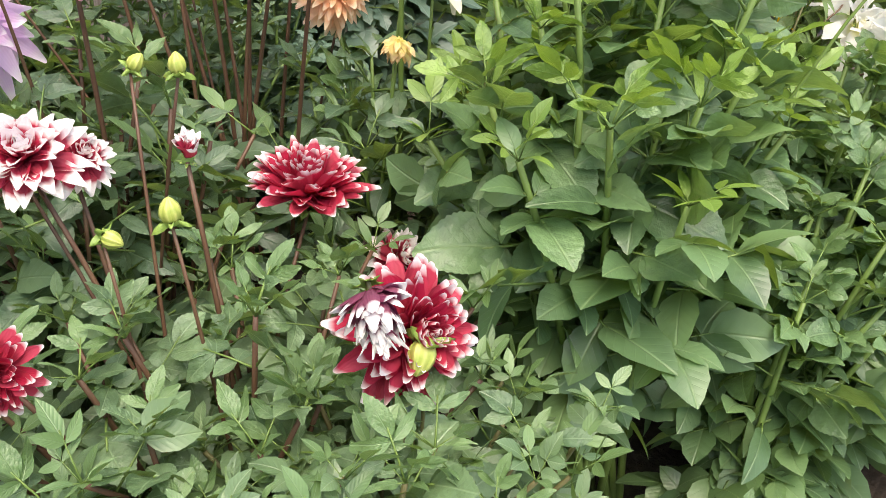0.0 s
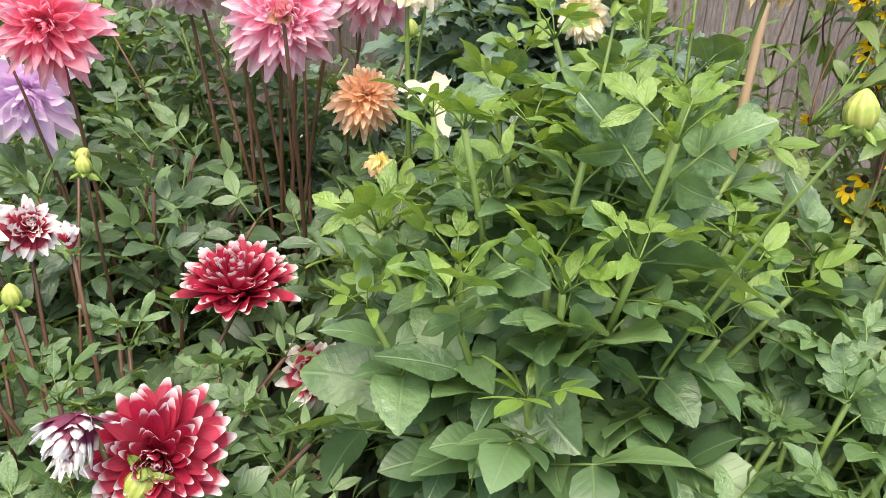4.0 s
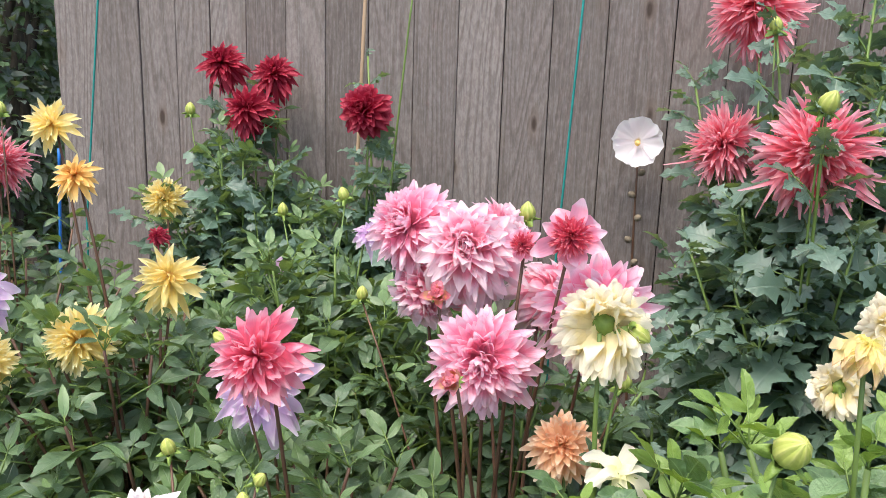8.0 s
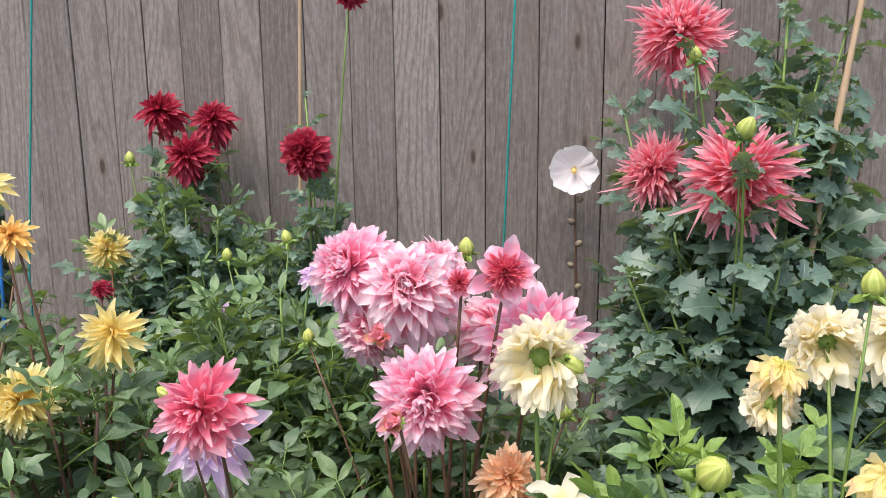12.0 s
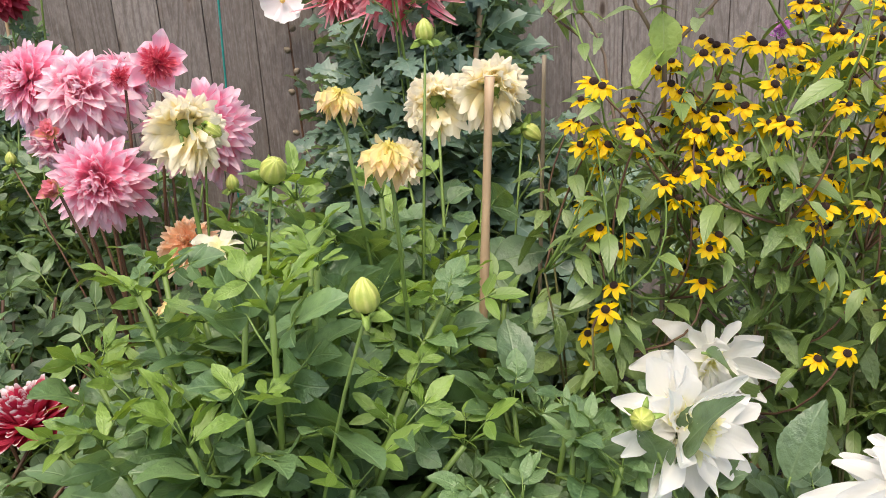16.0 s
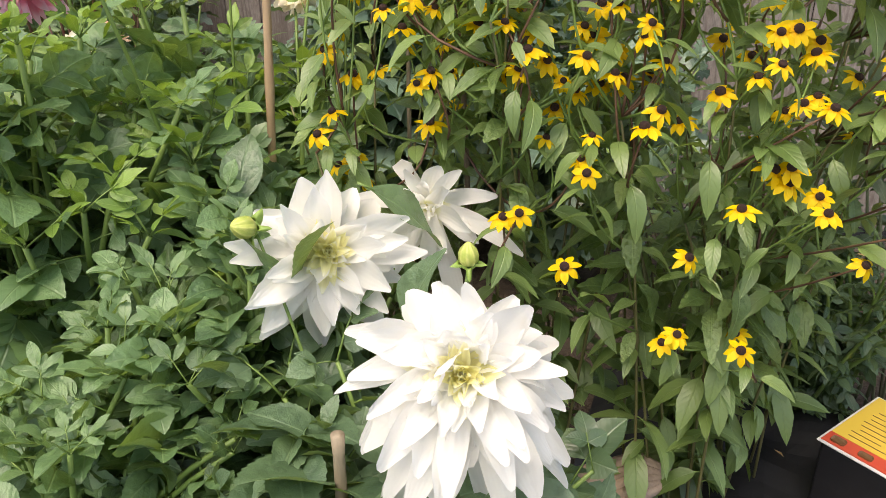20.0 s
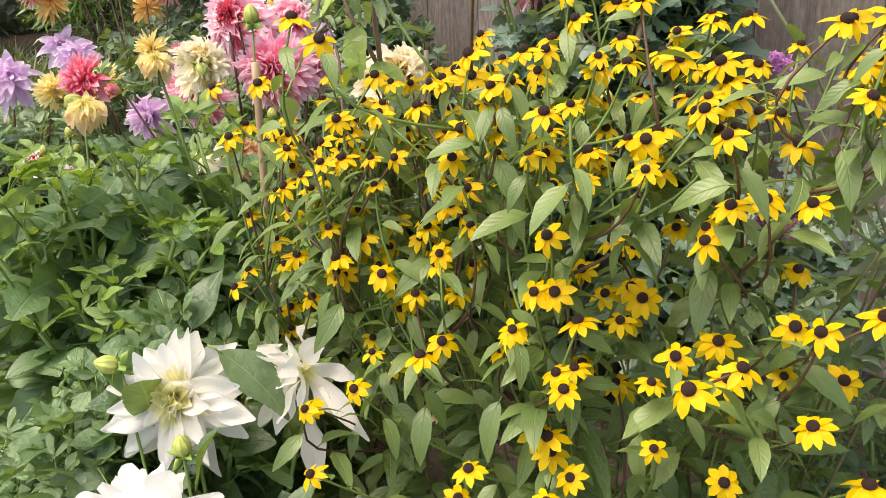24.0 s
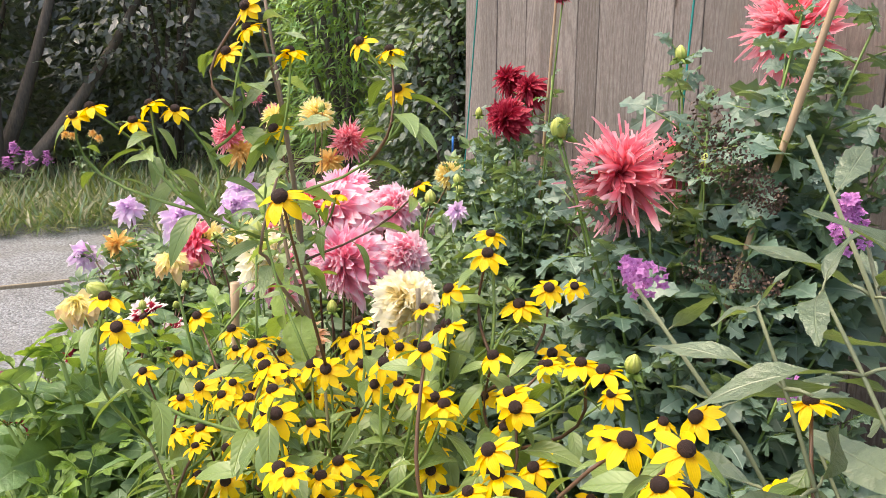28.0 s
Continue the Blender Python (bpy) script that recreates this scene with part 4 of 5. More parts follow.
# red and white dahlia
p = Plant("dahlia", "bushy dahlia with crimson white-tipped flowers", "dahlia", -0.45, 1.16, 1, S_RED, LEAVES_RW, LEAVES_SOFT, 0.17)
p.flower("rwflat", -0.207, 1.352, 0.675, 0.2, (0, -0.12, 1))
p.flower("rwwhite", -0.584, 1.324, 0.824, 0.145, (-0.1, -0.5, 0.8))
p.flower("rwwhite", -0.517, 1.398, 0.785, 0.11, (0.3, -0.6, 0.6))
p.flower("rw", -0.737, 1.231, 0.65, 0.13, (-0.4, -0.7, 0.5))
p.flower("half", -0.416, 1.246, 0.82, 0.07, (0.1, -0.3, 1))
p.bud(-0.473, 1.153, 0.80, 0.036)
p.bud(-0.80, 1.244, 0.75, 0.036, (-0.5, 0, 1))
p.bud(-0.42, 1.4, 0.9, 0.03, (0.6, -0.2, 0.8))
p.bud(-0.62, 1.45, 0.9, 0.036, (-0.1, -0.2, 1))
p.bud(-0.53, 1.2, 0.76, 0.03, (0.5, -0.5, -0.3))
p.foliage(30, 0.44, 0.36, 0.66)
p = Plant("dahlia", "low dahlia with a large crimson white-tipped flower", "dahlia", -0.3, 0.98, 2, S_OLIVE, LEAVES_RW, LEAVES_SOFT, 0.17)
p.flower("rw", -0.285, 0.966, 0.682, 0.18, (0.1, -1, 0.55))
p.flower("rwpale", -0.35, 0.925, 0.775, 0.088, (-0.2, -0.7, -0.5), label="drooping half-open white and purple flower")
p.flower("rwwhite", -0.095, 1.29, 0.56, 0.12, (0.3, -0.6, 0.5))
p.bud(-0.297, 0.908, 0.682, 0.046, (-0.5, -0.3, -0.6), label="pale yellow-green bud with spread sepals")
p.foliage(28, 0.4, 0.26, 0.6, -0.4, 0.92)
p.foliage(10, 0.45, 0.1, 0.3, -0.2, 0.76, low=0.1, step=0.06)
p = Plant("dahlia", "leafy dahlia at the edge of the bed with small red flowers", "dahlia", -0.9, 1.0, 3, S_OLIVE, LEAVES_RW, LEAVES_SOFT, 0.17)
p.flower("rw", -0.68, 1.1, 0.7, 0.1, (-0.6, -0.6, 0.3))
p.foliage(20, 0.36, 0.32, 0.56)

# bright green dahlia with cream flowers
p = Plant("dahlia", "tall dahlia with large bright green leaves and buds", "dahlia", 0.24, 1.15, 4, S_GREEN, LEAVES_BRIGHT, LEAVES_YOUNG, 0.215)
p.bud(0.322, 1.177, 1.181, 0.055, (0.3, -0.6, 0.6), label="fat yellow-green bud")
p.bud(0.467, 0.883, 1.102, 0.05, label="fat green bud")
p.foliage(22, 0.36, 0.28, 1.06, 0.26, 1.19, low=0.32, step=0.085, thick=0.0085, cap=300)
p = Plant("dahlia", "tall dahlia with cream double flowers seen from behind", "dahlia", 0.55, 1.45, 5, S_GREEN, LEAVES_BRIGHT, LEAVES_YOUNG, 0.2)
p.flower("creamback", 0.677, 1.735, 1.188, 0.17, (0.25, 0.75, 0.1), leafy=0.8)
p.flower("creamback", 0.56, 1.785, 1.158, 0.16, (-0.1, 0.85, 0.0), leafy=0.8)
p.flower("creamback", 0.483, 1.816, 1.025, 0.12, AWAY)
p.flower("wilt", 0.41, 1.319, 1.262, 0.085, (0.2, -0.1, 1))
p.flower("wilt", 0.494, 1.135, 1.215, 0.1, (0.2, -0.1, 1))
p.bud(0.546, 1.472, 1.333, 0.045, label="green bud with open sepals")
p.bud(0.75, 1.7, 1.1, 0.05, (0.6, -0.3, -0.5))
p.foliage(15, 0.24, 0.3, 1.06, 0.42, 1.42, low=0.25, step=0.1, thick=0.0085)
p = Plant("dahlia", "leafy dahlia with broad green leaves at the bed's front", "dahlia", 0.42, 0.93, 6, S_GREEN, LEAVES_BRIGHT, LEAVES_SOFT, 0.18)
p.foliage(18, 0.26, 0.18, 0.7, 0.62, 0.95, low=0.15, step=0.085, thick=0.0075, cap=290)
p = Plant("dahlia", "leafy dahlia with broad green leaves beside the white ones", "dahlia", 0.72, 1.12, 7, S_GREEN, LEAVES_BRIGHT, LEAVES_SOFT, 0.2)
p.foliage(20, 0.2, 0.26, 0.82, low=0.15, step=0.095, thick=0.0075, cap=240)
p.foliage(11, 0.34, 0.12, 0.4, 0.8, 0.78, low=0.1, step=0.07)

# white dahlia
p = Plant("dahlia", "white dahlia with large loose flowers and dark toothed leaves", "dahlia", 1.03, 0.97, 8, S_GREEN, LEAVES_WHITE, None, 0.25)
p.flower("white", 1.155, 0.866, 0.771, 0.3, (0.22, -0.75, 0.62))
p.flower("whitestar", 0.893, 1.055, 0.8, 0.28, (0.55, -0.7, 0.42))
p.flower("ragged", 0.985, 1.24, 0.81, 0.24, (0.1, -0.7, 0.3))
p.bud(0.815, 0.979, 0.864, 0.045, (-0.3, -0.8, 0.4))
p.bud(1.14, 0.95, 0.885, 0.036)
p.foliage(22, 0.36, 0.24, 0.66, 1.02, 0.98, low=0.2)
p.foliage(7, 0.32, 0.1, 0.36, 0.98, 0.76, low=0.08, step=0.07)
WL = single("leaf", L_DARK, 0.4, 555, 13, 0.3)
WL_WIDE = single("leaf", L_DARK, 0.46, 556, 14, 0.15)
for a_, c_, blade in (((0.93, 1.1, 0.895), (1.05, 1.19, 0.795), WL), ((0.674, 1.178, 0.78), (0.659, 1.259, 0.9), WL_WIDE), ((0.861, 1.015, 0.75), (0.924, 0.994, 0.91), WL), ((0.85, 1.0, 0.75), (0.83, 0.98, 0.87), WL), ((1.03, 1.0, 0.72), (1.06, 1.02, 0.86), WL), ((1.0, 0.86, 0.62), (0.85, 0.88, 0.66), WL_WIDE), ((1.2, 0.9, 0.6), (1.34, 0.88, 0.57), WL)):
    w_ = Vector(c_) - Vector(a_)
    part("leaf", blade, p.root, leaf_pose(a_, math.atan2(w_.y, w_.x), math.asin(w_.z / w_.length), w_.length, 0.25))

# pink dahlia
p = Plant("dahlia", "tall dahlia with a cluster of large pink double flowers", "dahlia", -0.12, 1.86, 9, S_RED, LEAVES_DARK, None, 0.2)
p.flower("pink", -0.12, 1.648, 1.059, 0.215, (0.05, -1, 0.1))
p.flower("palepink", -0.2, 1.86, 1.21, 0.24, (0.05, -0.8, 0.3))
p.flower("pink", -0.338, 1.925, 1.225, 0.215, (-0.2, -0.8, 0.4))
p.flower("palepink", -0.3, 1.93, 1.1, 0.2, (-0.1, -0.7, -0.6))
p.flower("pink", 0.062, 1.81, 1.12, 0.24, (0.3, -0.85, 0.1))
p.flower("anemone", 0.012, 1.722, 1.271, 0.15, (0.05, -0.9, 0.25), label="pink flower with a dense crimson heart")
p.flower("anemone", -0.075, 1.745, 1.245, 0.085, (-0.2, -0.9, 0.2), label="small opening crimson flower")
p.flower("opening", -0.213, 1.68, 1.15, 0.075, (0.1, -0.6, 0.4), label="half-open pink and yellow flower")
p.flower("opening", -0.115, 1.444, 1.095, 0.075, (0, -0.7, 0.4), label="half-open pink and yellow flower")
p.flower("palepink", -0.2, 2.02, 1.2, 0.2, (0.7, 0.3, 0.3))
p.flower("palepink", -0.06, 2.0, 1.09, 0.2, (0.9, -0.1, 0.2))
p.bud(-0.135, 2.122, 1.229, 0.05)
p.bud(0.12, 1.739, 1.013, 0.04)
p.bud(-0.51, 2.085, 1.01, 0.04)
p = Plant("dahlia", "shaded dark green dahlia foliage behind the pink flowers", "dahlia", -0.22, 2.22, 46, S_GREEN, LEAVES_DARK, None, 0.2)
p.foliage(18, 0.42, 0.2, 0.94, low=0.12)
# cream flower and peach flower before it
p = Plant("dahlia", "dahlia with a cream flower facing the fence and a peach one", "dahlia", 0.07, 1.62, 10, S_GREEN, LEAVES_DARK, LEAVES_SOFT, 0.23)
p.flower("creamback", 0.092, 1.575, 1.17, 0.172, (0.12, 0.9, -0.1), stalk=False)
p.clothe(p.shoot(Vector((0.085, 1.55, 1.16)), 0.007, 0.9), 0.35, 0.75, 0.1, 0.13, crown=False)
p.bud(0.144, 1.548, 1.169, 0.042, (0.6, -0.2, -0.4))
p.flower("peach", 0.025, 1.686, 0.897, 0.15, (0, -0.7, 0.55))
p.flower("shed", 0.136, 1.521, 0.945, 0.15, (0.1, -0.4, 0.9), label="withered pale flower with few petals")
p.flower("wilt", 0.037, 1.483, 0.85, 0.07, (0.1, -0.2, 1))
p.foliage(10, 0.2, 0.16, 0.78)
# coral and lavender
p = Plant("dahlia", "dahlia with a coral flower over a lavender one", "dahlia", -0.45, 1.66, 11, S_RED, LEAVES_DARK, LEAVES_SOFT, 0.23)
p.flower("rose", -0.455, 1.483, 1.082, 0.185, (0.05, -0.9, 0.15))
p.flower("lav", -0.565, 1.7, 0.925, 0.21, (0.1, -0.8, -0.1))
p.bud(-0.397, 1.302, 0.919, 0.032)
p.bud(-0.57, 1.55, 1.07, 0.035, (-0.8, 0, 0.4))
p.foliage(22, 0.3, 0.24, 0.82)
# yellow
p = Plant("dahlia", "dahlia with yellow double flowers on dark stems", "dahlia", -0.98, 1.86, 12, S_RED, LEAVES_DARK, LEAVES_SOFT, 0.23)
p.flower("yellow", -1.01, 1.73, 0.955, 0.165, (0.2, -0.9, 0.25))
p.flower("yellowstar", -0.89, 1.883, 1.06, 0.175, (0.2, -0.9, 0.2))
p.flower("amber", -1.065, 1.82, 1.285, 0.115, (0.1, -0.6, 0.5))
p.flower("yellowstar", -1.183, 1.9, 1.385, 0.14, (0.2, -0.8, 0.4))
p.flower("yellow", -1.49, 2.78, 1.043, 0.165, (0.15, -0.85, 0.3))
p.flower("dred", -1.237, 2.358, 1.028, 0.07)
p.foliage(26, 0.42, 0.34, 0.98)
p = Plant("dahlia", "dahlia with coral and amber flowers at the drive", "dahlia", -1.62, 2.15, 13, S_RED, LEAVES_DARK, None, 0.23)
p.flower("coral", -1.8, 2.39, 1.2, 0.19, (0.7, -0.7, 0.3))
p.flower("amber", -1.83, 2.3, 1.1, 0.169, (0.7, -0.6, 0.2))
p.flower("coral", -1.8, 1.81, 1.25, 0.17, (0.8, -0.5, 0.3))
p.flower("amber", -1.78, 1.86, 1.18, 0.169, (0.9, -0.3, 0.1))
p.flower("coral", -1.85, 1.95, 1.42, 0.08, (0.9, -0.3, 0.2))
p.flower("coral", -1.82, 2.02, 1.35, 0.08, (0.9, -0.3, 0.2))
p.flower("yellow", -1.8, 2.226, 1.33, 0.182, (0.8, -0.3, 0.4))
p.flower("lav", -1.75, 1.86, 1.0, 0.208, (0.9, -0.4, 0.3))
p.bud(-1.6, 2.2, 1.38, 0.04)
p.foliage(28, 0.45, 0.45, 1.02)
p = Plant("dahlia", "dahlia with lavender and pale yellow flowers by the drive", "dahlia", -1.45, 1.45, 14, S_RED, LEAVES_DARK, LEAVES_SOFT, 0.23)
p.flower("lav", -1.413, 1.537, 0.96, 0.221, (0.9, -0.4, 0.2))
p.flower("lav", -1.602, 1.152, 0.806, 0.169, (0.9, -0.5, 0.1))
p.flower("lav", -1.3, 1.75, 1.02, 0.195, (0.8, -0.5, 0.4))
p.flower("lav", -1.75, 1.35, 0.95, 0.156, (0.8, -0.2, 0.4))
p.flower("amber", -1.527, 1.29, 0.848, 0.156, (0.8, -0.6, 0.0))
p.flower("yellow", -1.15, 1.6, 0.93, 0.156, (0.9, -0.3, 0.3))
p.foliage(36, 0.44, 0.36, 0.84)
p = Plant("dahlia", "leafy dark green dahlia with small lavender flowers", "dahlia", -0.72, 2.35, 15, S_GREEN, LEAVES_DARK, LEAVES_SOFT, 0.23)
p.flower("lav", -0.92, 2.464, 0.94, 0.09, (-0.1, -0.8, 0.4))
p.flower("lav", -0.63, 2.43, 1.07, 0.1, (0.5, -0.3, 0.5))
p.bud(-0.715, 2.471, 1.169, 0.045, (-0.3, 0, 1))
p.bud(-0.962, 2.593, 1.084, 0.045)
p.foliage(30, 0.5, 0.3, 1.0)
# dark red
p = Plant("dahlia", "tall dahlia with spidery dark red flowers by the fence", "dahlia", -1.25, 2.9, 16, S_GREEN, LEAVES_BLUE, LEAVES_SOFT, 0.22)
p.flower("dred", -1.409, 3.06, 1.488, 0.205, (0, -0.8, 0.5), leafy=0.97)
p.flower("dred", -1.212, 3.06, 1.461, 0.195, (0.15, -0.8, 0.5), leafy=0.97)
p.flower("dred", -1.25, 2.951, 1.345, 0.215, (0, -0.8, 0.3), leafy=0.97)
p.bud(-1.47, 2.921, 1.339, 0.05)
p.foliage(20, 0.42, 0.18, 1.2)
p = Plant("dahlia", "tall dahlia with a dark red ball flower by the fence", "dahlia", -0.78, 2.84, 17, S_GREEN, LEAVES_BLUE, LEAVES_SOFT, 0.2)
p.flower("ball", -0.735, 2.701, 1.39, 0.185, (0.1, -0.9, 0.25), leafy=0.93)
p.flower("dred", -0.63, 2.85, 1.86, 0.12, (0.2, -0.5, -0.5))
p.clothe(p.shoot(Vector((-0.82, 2.93, 1.54))), 0.75, 1.0, 0.1, 0.13, crown=False)
p.foliage(13, 0.26, 0.16, 1.24)
# coral cactus dahlia
p = Plant("dahlia", "tall blue-leaved dahlia with big coral cactus flowers", "dahlia", 0.52, 2.55, 18, S_GREEN, LEAVES_BLUE, None, 0.24)
p.flower("coral", 0.475, 2.38, 1.375, 0.285, (-0.15, -0.9, 0.15))
p.flower("coral", 0.3, 2.68, 1.349, 0.22, (-0.4, -0.6, 0.3))
p.flower("coral", 0.356, 3.0, 1.715, 0.3, (-0.15, -0.8, 0.2))
p.bud(0.463, 2.2, 1.493, 0.06, (0.3, -0.4, 0.8))
p.bud(0.377, 2.6, 1.656, 0.045)
p.bud(0.62, 2.5, 1.42, 0.04)
p.bud(0.948, 2.087, 1.105, 0.045, (0.2, 0, 0.9), label="fading pink bud")
p.clothe(p.shoot(Vector((0.46, 2.2, 1.46))), 0.45, 1.0, 0.11, 0.16, crown=False)
p.clothe(p.shoot(Vector((0.38, 2.6, 1.64))), 0.6, 1.0, 0.1, 0.22, crown=False)
p.clothe(p.shoot(Vector((0.62, 2.75, 1.75))), 0.5, 1.0, 0.1, 0.22, crown=False)
p.clothe(p.shoot(Vector((0.2, 2.85, 1.5))), 0.35, 1.0, 0.09, 0.22, crown=False)
p.clothe(p.shoot(Vector((0.3, 2.8, 1.3))), 0.35, 1.0, 0.09, 0.22, crown=False)
p.clothe(p.shoot(Vector((0.62, 2.5, 1.5))), 0.35, 1.0, 0.09, 0.22, crown=False)
p.clothe(p.shoot(Vector((0.7, 2.7, 1.6))), 0.35, 1.0, 0.09, 0.22, crown=False)
p.clothe(p.shoot(Vector((0.45, 2.55, 1.3))), 0.35, 1.0, 0.09, 0.22, crown=False)
for tip in ((0.78, 2.8, 1.72), (0.85, 2.86, 1.52), (0.8, 2.7, 1.36)):
    p.clothe(p.shoot(Vector(tip)), 0.3, 1.0, 0.1, 0.24, crown=False)
p.foliage(24, 0.36, 0.34, 1.3, low=0.2, cap=220)
p.foliage(6, 0.14, 0.14, 1.62, 0.6, 2.84, low=0.4, size=0.3)
p = Plant("dahlia", "blue-leaved leafy dahlia against the fence", "dahlia", 0.95, 2.62, 19, S_GREEN, LEAVES_BLUE, None, 0.24)
p.foliage(18, 0.4, 0.28, 0.84, low=0.2)
p = Plant("dahlia", "low dark dahlia foliage before the fence", "dahlia", 0.15, 2.4, 20, S_GREEN, LEAVES_BLUE, None, 0.2)
p.foliage(16, 0.3, 0.4, 0.72, low=0.15)

# hollyhock
h = Plant("hollyhock", "white single hollyhock on a bare stalk by the fence", "hollyhock", 0.07, 3.08, 21, S_RED, LEAVES_DARK, None, 0.1)
hs = Shape()
for k in range(5):
    hv, hu, hf = [], [], []
    for i in range(9):
        t = i / 8
        for j in range(11):
            a_ = (j / 10 - 0.5) * 1.75
            edge = 1 + 0.035 * math.sin(9 * a_ + 2 * k) + 0.03 * math.sin(21 * a_ + k) - 0.16 * abs(a_ / 0.875) ** 4
            rad = 0.5 * t * (1 + (edge - 1) * t)
            lift = 0.16 * t * t + 0.03 * math.sin(13 * a_ + 3 * k) * t ** 2 + 0.018 * math.sin(31 * a_) * t ** 3 + 0.03 * a_ * t
            hv.append((rad * math.sin(a_), rad * math.cos(a_), lift))
            hu.append((j / 10, t))
    hf = [(i * 11 + j, i * 11 + j + 1, i * 11 + j + 12, i * 11 + j + 11) for i in range(8) for j in range(10)]
    hs.add(hv, hf, hu, Matrix.Rotation(k * 2 * math.pi / 5, 4, "Z"))
HOLLY = hs.mesh("petals", petal_material("petal_hollyhock", (0.75, 0.5, 0.14), (0.94, 0.88, 0.92), (0.96, 0.94, 0.96), a=0.16, streak=0.1))
hd = h.flower("holly", 0.044, 3.09, 1.3, 0.16, (0, -1, 0.1), stalk=False)
part("stamen", BUD_BODY.mesh("stamen", P_YELLOW), hd, facing((0.044, 3.07, 1.298), (0, -1, 0), 0.022))
h.shoot(Vector((0.046, 3.12, 1.29)), 0.006, 0.9)
HBUD = BUD_BODY.mesh("seed_pod", OLDCANE)
for k in range(7):
    part("bud", HBUD, h.root, facing((0.05 + 0.013 * (-1) ** k, 3.105, 1.2 - 0.075 * k), (0.5 * (-1) ** k, -0.5, 0.5), 0.028))

# brown-eyed susans
RUD_GROUP = "brown-eyed susans"


class Susan(Plant):
    def trunks(self, n, spread, top):
        r = self.rng
        self.main = []
        for i in range(n):
            a = i * 2.4 + r.uniform(-0.3, 0.3)
            tip = Vector((self.base.x + spread * math.cos(a) * r.uniform(0.5, 1), self.base.y + spread * math.sin(a) * r.uniform(0.5, 1), top * r.uniform(0.85, 1.1)))
            pts = self.shoot(tip, 0.0034, 0.3)
            self.main.append(pts)
            self.twig(pts, 30, 0.18, 1.25)

    def head(self, x, y, z, across=0, d=None):
        r = self.rng
        across = across or r.uniform(0.046, 0.06)
        d = Vector(d or (r.uniform(-0.3, 0.5), r.uniform(-0.75, 0.0), r.uniform(0.6, 1.2))).normalized()
        p_ = Vector((x, y, z))
        m = facing(p_, d, across, r.uniform(0, 6))
        f = part("flower_head", r.choice(RUD), self.root, m)
        part("cone", RUD_CONE, f, m)
        near = min((q for pts in self.main for q in pts[2:]), key=lambda q: (q - p_).length + (10 if q.z > z - 0.12 else 0) + 0.6 * abs(z - 0.28 - q.z))
        pts = arc(near, p_ - d * across * 0.05, 0.75, 0.1)
        mid = Vector((r.uniform(-0.045, 0.045), r.uniform(-0.045, 0.045), -0.03))
        pts = [q + mid * math.sin(math.pi * i / 6) for i, q in enumerate(pts)]
        if z > 1.25:
            self.main.append(pts)
        part("stem", stem_mesh(self.local(pts), 0.0024, 0.0016, r.choice((S_RED, S_GREEN, S_GREEN))), self.root)
        return pts

    def twig(self, pts, n=6, low=0.35, big=1.0):
        r = self.rng
        for i in range(n):
            t = low + (0.97 - low) * (i + r.random()) / n
            k = min(len(pts) - 2, int(t * (len(pts) - 1)))
            q = pts[k].lerp(pts[k + 1], t * (len(pts) - 1) - k)
            self.leaf(r.choice(self.leaves), leaf_pose(q, r.uniform(0, 6.28), r.uniform(-0.6, 0.55), self.size * big * (1.2 - 0.6 * t) * r.uniform(0.7, 1.3), r.uniform(-0.5, 0.5)), t > 0.5, 150)


def susan(x, y, seed, spots, extra, label, box_):
    s = Susan("brown_eyed_susan", label, "flowering plant", x, y, seed, S_OLIVE, LEAVES_RUD, None, 0.076, RUD_GROUP)
    top = sum(q[2] for q in spots) / len(spots)
    s.trunks(10, 0.26, top * 0.9)
    for i, q in enumerate(sorted(spots, key=lambda c: c[2])):
        s.twig(s.head(*q), 4)
    r = s.rng
    (x0, x1), (y0, y1), (z0, z1) = box_
    for i in range(extra):
        if i % 2:
            q = r.uniform(x0, x1), r.uniform(y0 + 0.05, y1), z1 + r.uniform(-0.1, 0.06)
        else:
            k = r.random() ** 0.6
            q = r.uniform(x0, x1), y0 + 0.12 * k + r.uniform(-0.07, 0.03), z0 + (z1 - z0) * k
        s.twig(s.head(*q, r.uniform(0.038, 0.056)), 3)
    return s


